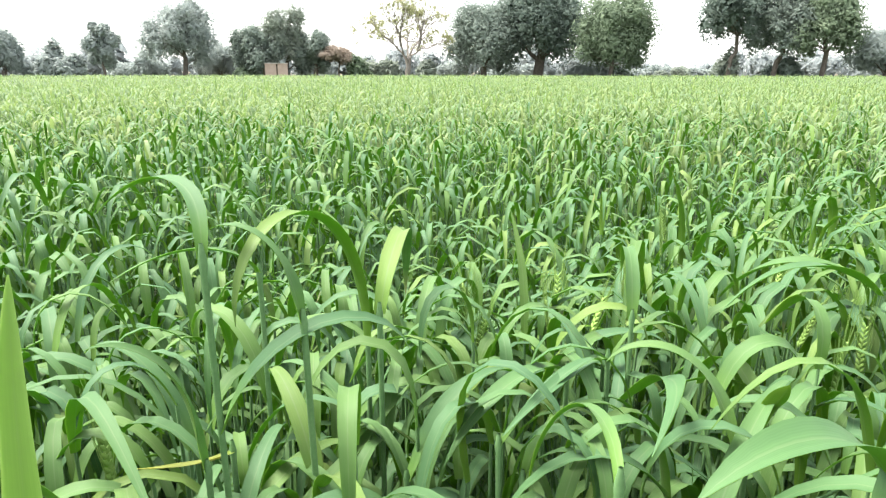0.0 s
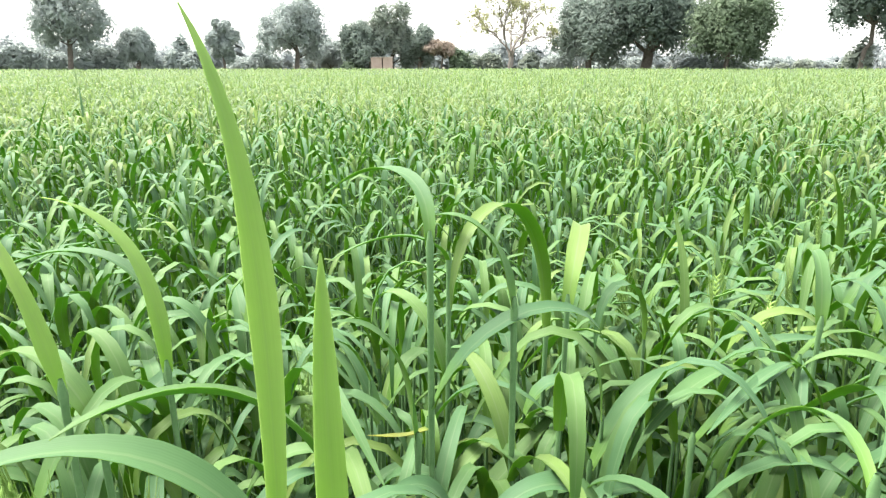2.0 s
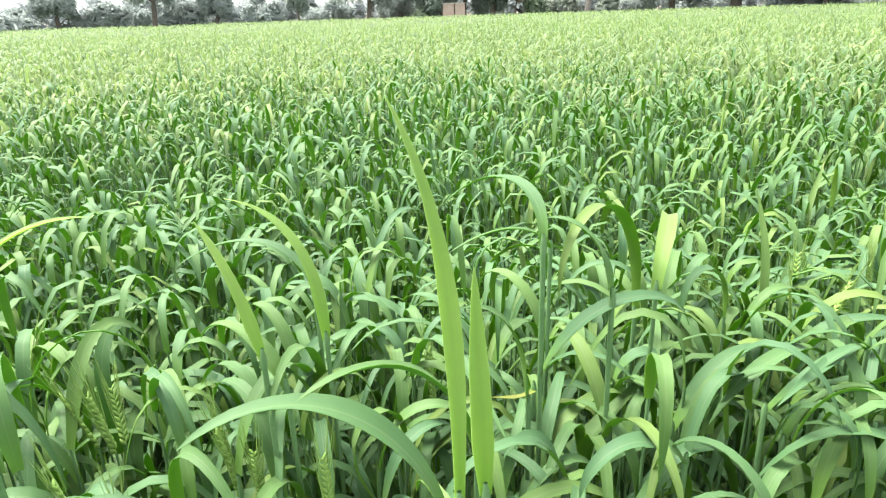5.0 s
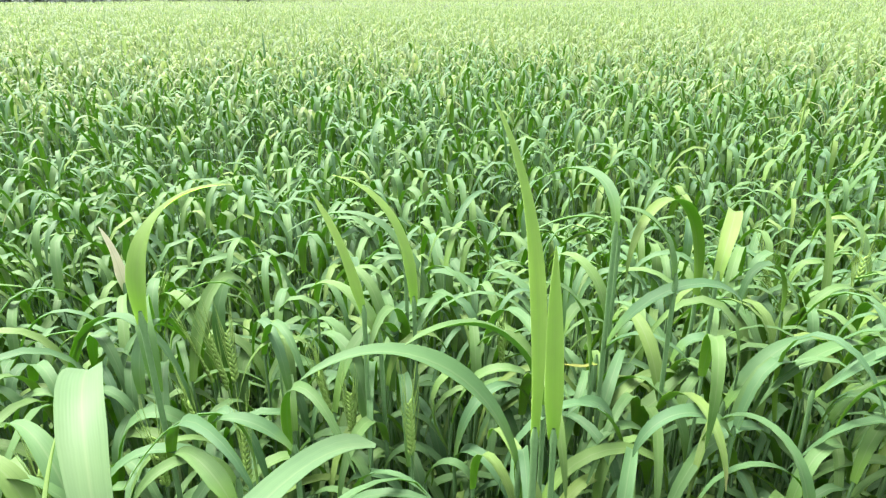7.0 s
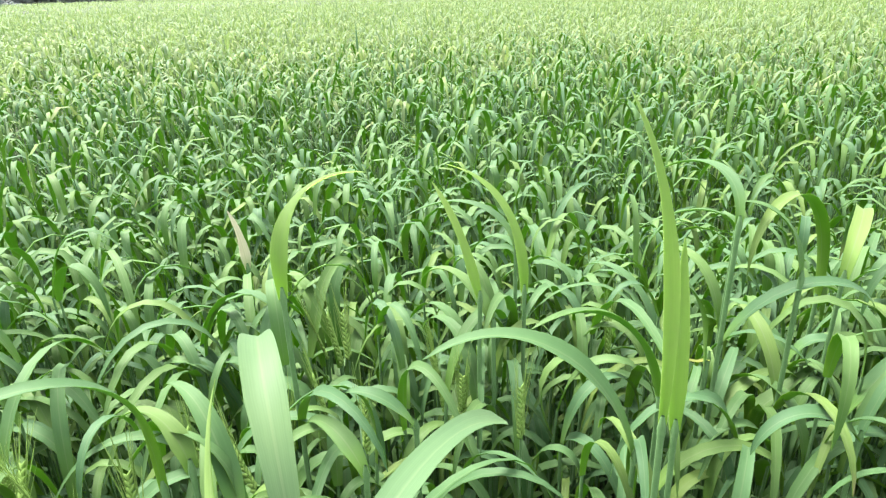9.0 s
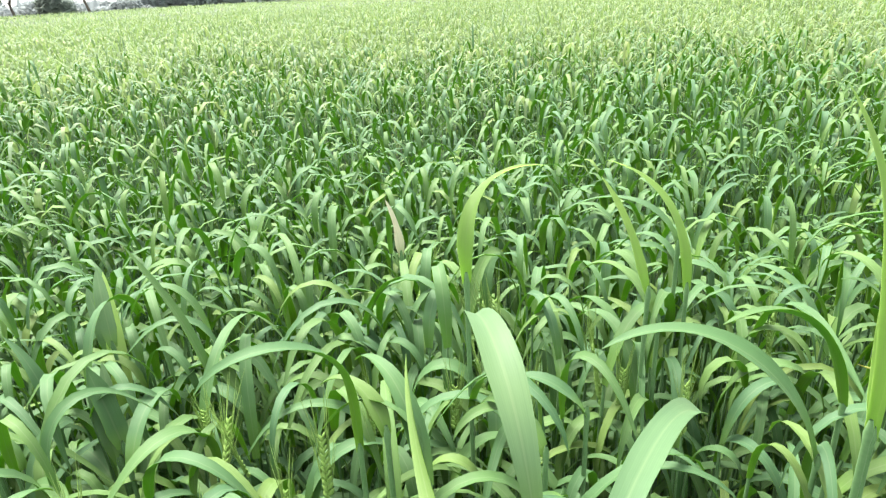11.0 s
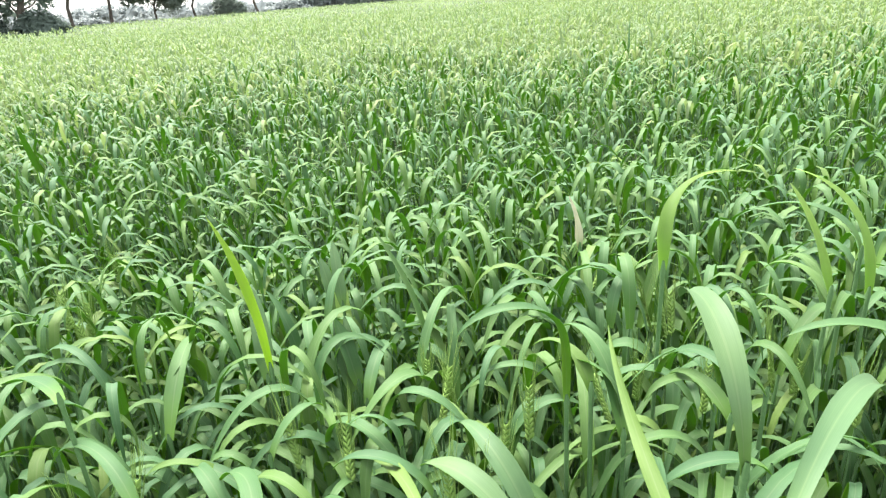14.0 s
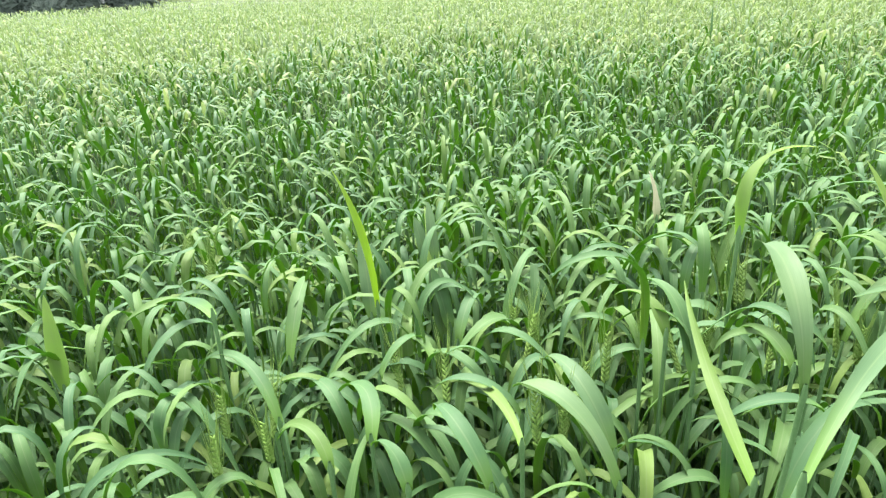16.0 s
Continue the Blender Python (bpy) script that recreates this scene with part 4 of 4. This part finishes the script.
def bush(deg, far, height, width, leaf_mat, seed, label, leaves=700, size=0.2):
    """A bush: several stems from the ground in a rounded, broken mass of leaves."""
    g = np.random.default_rng(seed)
    root = new("bush")
    x, y = bearing(deg, far)
    root.matrix_world = pose(x, y, 0, 0, 0, deg)
    tagged(root, label, "bush")
    made = []
    for k in range(max(5, int(width * 1.6))):
        q = g.uniform(-0.42, 0.42)
        hh = height * g.uniform(0.55, 1.0) * (1 - 0.5 * (abs(q) * 2) ** 2)
        made.append((np.array([q * width, g.uniform(-0.3, 0.3) * min(width, 3), hh * 0.55]), np.array([width / 7 + 0.3, 0.7, hh * 0.47])))
    arms = np.stack([limb_path(g, (c[0] * 0.7, c[1] * 0.5, -0.05), c, 4) for c, _ in made])
    for arm in arms:
        part("stem", tubes([arm], [[0.06, 0.05, 0.035, 0.015]], 5), BARK, root)
    part("foliage", leaf_cloud(g, made, leaves * 2, size * 0.85), leaf_mat, root, smooth=False)
    return root


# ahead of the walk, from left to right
tree(42.0, 66, 5.0, 4.1, 0.9, HAZE_PALE_LEAF, 1, "hazy round-topped tree beyond the field")
tree(35.3, 61, 9.0, 5.8, 0.9, HAZE_PALE_LEAF, 2, "tall hazy grey-green tree beyond the field", leaves=3600, lobes=16)
tree(30.7, 62, 4.9, 3.3, 0.3, HAZE_PALE_LEAF, 3, "broad hazy tree in the field-edge thicket", lobes=11, leaves=2200)
tree(24.3, 60, 6.0, 2.3, 0.3, HAZE_PALE_LEAF, 4, "slender tall tree with a narrow crown", lobes=10, leaves=2000, trunk=0.12)
tree(18.4, 60, 7.4, 6.0, 0.8, HAZE_PALE_LEAF, 5, "large airy tree with grey-green leaves", leaves=3600, lobes=17)
tree(15.5, 64, 3.6, 2.9, 0.3, HAZE_PALE_LEAF, 6, "low hazy tree behind the field edge", leaves=1600)
tree(12.9, 60.5, 5.6, 4.2, 0.2, GREY_LEAF, 7, "dense green tree beside the small shed", leaves=3000, lobes=13)
tree(10.3, 61.5, 6.6, 4.6, 0.6, HAZY_LEAF, 8, "dense pale green tree behind the small shed", leaves=3200, lobes=14)
tree(7.9, 61, 5.0, 3.3, 0.1, GREY_LEAF, 9, "dark green bushy tree at the field edge", leaves=2200, lobes=11)
tree(6.0, 59.5, 3.5, 3.1, 1.5, RUSTY_LEAF, 10, "small tree with rusty brown leaves", leaves=1100, trunk=0.1, lobes=10, size=0.2)
bare_tree(0.06, 60, 8.8, 7.4, 12, "half-bare tree with pale bark and thin yellowish leaves")
tree(-6.6, 61, 7.6, 7.0, 0.3, GREY_LEAF, 13, "large dark mango tree with a dense spreading crown", trunk=0.3, leaves=6200, lobes=34)
tree(-11.3, 62, 10.2, 9.4, 0.8, DARK_LEAF, 14, "huge dark mango tree with a thick trunk", trunk=0.5, leaves=7600, lobes=38, size=0.28)
tree(-17.4, 58, 7.6, 7.4, 0.6, OLIVE_LEAF, 15, "full round tree with lighter green leaves", trunk=0.2, leaves=5600, lobes=32)
tree(-26.6, 60, 9.4, 5.2, 2.5, DARK_LEAF, 16, "tall tree with a bare slender trunk", trunk=0.19, leaves=3400, lobes=22)
tree(-29.9, 61, 9.8, 4.8, 0.7, GREY_LEAF, 17, "tall tree overgrown with hanging creepers", leaves=3600, lobes=24)
tree(-33.1, 61, 7.8, 5.4, 1.8, OLIVE_LEAF, 18, "dark tree with brownish young leaves", leaves=3400, lobes=22)
tree(-37.2, 64, 4.7, 6.4, 0.3, HAZE_PALE_LEAF, 19, "broad hazy thicket tree beyond the field", leaves=2600)
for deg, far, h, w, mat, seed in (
        (46.5, 64, 3.2, 9.0, HAZE_PALE_LEAF, 40), (39.0, 66, 3.2, 8.0, HAZE_PALE_LEAF, 41), (33.5, 63, 3.1, 5.0, HAZE_PALE_LEAF, 42), (27.3, 61, 3.7, 4.0, HAZE_PALE_LEAF, 43),
        (21.8, 66, 3.0, 4.5, HAZE_PALE_LEAF, 44), (16.9, 66, 3.1, 4.0, HAZE_PALE_LEAF, 45), (4.9, 60, 2.6, 3.6, OLIVE_LEAF, 46), (2.2, 63, 2.5, 4.2, HAZY_LEAF, 47), (13.9, 59.5, 1.7, 2.2, OLIVE_LEAF, 57),
        (-1.6, 61, 2.7, 2.1, HAZY_LEAF, 48), (-4.0, 64, 2.4, 3.2, HAZE_PALE_LEAF, 49), (-9.4, 80, 2.4, 6.0, HAZE_PALE_LEAF, 50), (-16.4, 62, 2.2, 6.0, HAZE_PALE_LEAF, 51),
        (-20.6, 90, 2.6, 5.0, HAZE_PALE_LEAF, 52), (-22.5, 88, 2.1, 4.0, HAZY_LEAF, 53), (-24.4, 90, 2.4, 3.4, HAZE_PALE_LEAF, 54), (-26.3, 61, 3.4, 1.8, HAZY_LEAF, 55), (-30.2, 62, 3.2, 3.2, GREY_LEAF, 56)):
    bush(deg, far, h, w, mat, seed, "hazy grey-green bush at the field edge" if mat is HAZE_PALE_LEAF else "green bush at the field edge", leaves=int(230 * w))
# to the left of the walk
for deg, far, h, w, c, mat, seed, tr in (
        (82.0, 44, 8.5, 7.0, 0.4, DARK_LEAF, 21, 0.26), (79.2, 42, 8.0, 5.0, 0.3, DARK_LEAF, 22, 0.2), (76.0, 56, 8.5, 6.5, 1.9, HAZE_PALE_LEAF, 23, 0.13), (73.2, 58, 8.0, 6.5, 1.9, HAZE_PALE_LEAF, 24, 0.13),
        (70.0, 60, 6.5, 5.6, 0.4, GREY_LEAF, 25, 0.09), (67.2, 60, 7.5, 5.2, 0.8, GREY_LEAF, 26, 0.10), (62.3, 60, 8.0, 4.6, 2.2, HAZE_PALE_LEAF, 27, 0.11), (86.0, 46, 8.0, 7.0, 0.8, DARK_LEAF, 28, 0.3),
        (92.0, 48, 8.0, 7.0, 1.0, HAZE_PALE_LEAF, 29, 0.3), (50.5, 74, 6.0, 5.5, 1.0, HAZE_PALE_LEAF, 30, 0.16)):
    tree(deg, far, h, w, c, mat, seed, "dark leafy tree at the edge of the field" if mat is DARK_LEAF else "hazy slender tree at the edge of the field", trunk=tr, leaves=2400, lobes=20)
for deg, far, h, w, mat, seed in ((80.5, 41, 2.6, 5.0, DARK_LEAF, 65), (84.0, 43, 2.4, 5.0, DARK_LEAF, 66), (71.0, 64, 1.3, 5.0, DISTANT_LEAF, 67), (60.0, 66, 1.6, 5.0, DISTANT_LEAF, 68), (64.8, 62, 2.6, 2.6, GREY_LEAF, 61), (56.0, 68, 3.6, 9.0, DISTANT_LEAF, 62), (51.8, 70, 3.6, 8.0, DISTANT_LEAF, 63), (76.0, 66, 1.4, 6.0, DISTANT_LEAF, 64)):
    bush(deg, far, h, w, mat, seed, "dark leafy bush under the field-edge trees" if mat is DARK_LEAF else "low hazy hedge bush along the field edge", leaves=int(330 * w))


def far_woods():
    """The low line of trees and scrub beyond the neighbouring fields, its haze put into the leaf colour."""
    g = np.random.default_rng(77)
    lobes = []
    for deg in np.arange(-48, 112, 1.1):
        far = g.uniform(105, 150)
        h = g.uniform(2.6, 5.4) * (0.55 if -27 < deg < -19 or deg > 57 else 1.0)
        x, y = bearing(deg + g.uniform(-0.5, 0.5), far)
        lobes.append((np.array([x, y, h * 0.5]), np.array([g.uniform(1.5, 3.2), g.uniform(1.5, 3.2), h * 0.55])))
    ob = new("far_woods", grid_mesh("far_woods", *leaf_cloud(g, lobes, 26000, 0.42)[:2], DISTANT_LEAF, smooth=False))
    tagged(ob, "low hazy line of distant trees and scrub", "woods", kind="stuff")


far_woods()


def shed(deg, far):
    """A small clay-brick field shed with a flat slab roof and a narrow dark door gap."""
    x, y = bearing(deg, far)
    root = new("shed")
    root.matrix_world = pose(x, y, 0, 0, 0, deg + 8)
    tagged(root, "small reddish clay-brick shed with a slab roof at the field edge", "shed")
    part("wall", box(-0.95, -0.02, -0.8, 0.8, 0, 1.80), HUT_WALL, root, smooth=False)
    part("wall", box(0.10, 0.95, -0.8, 0.8, 0, 1.80), HUT_WALL, root, smooth=False)
    part("wall", box(-0.02, 0.10, 0.5, 0.8, 0, 1.80), HUT_WALL, root, smooth=False)
    part("door", box(-0.018, 0.098, -0.72, -0.66, 0, 1.75), HUT_DARK, root, "narrow dark wooden door", smooth=False)
    part("roof", box(-0.99, 0.99, -0.88, 0.88, 1.803, 1.87), CONCRETE, root, smooth=False)
    return root


shed(11.3, 59.2)
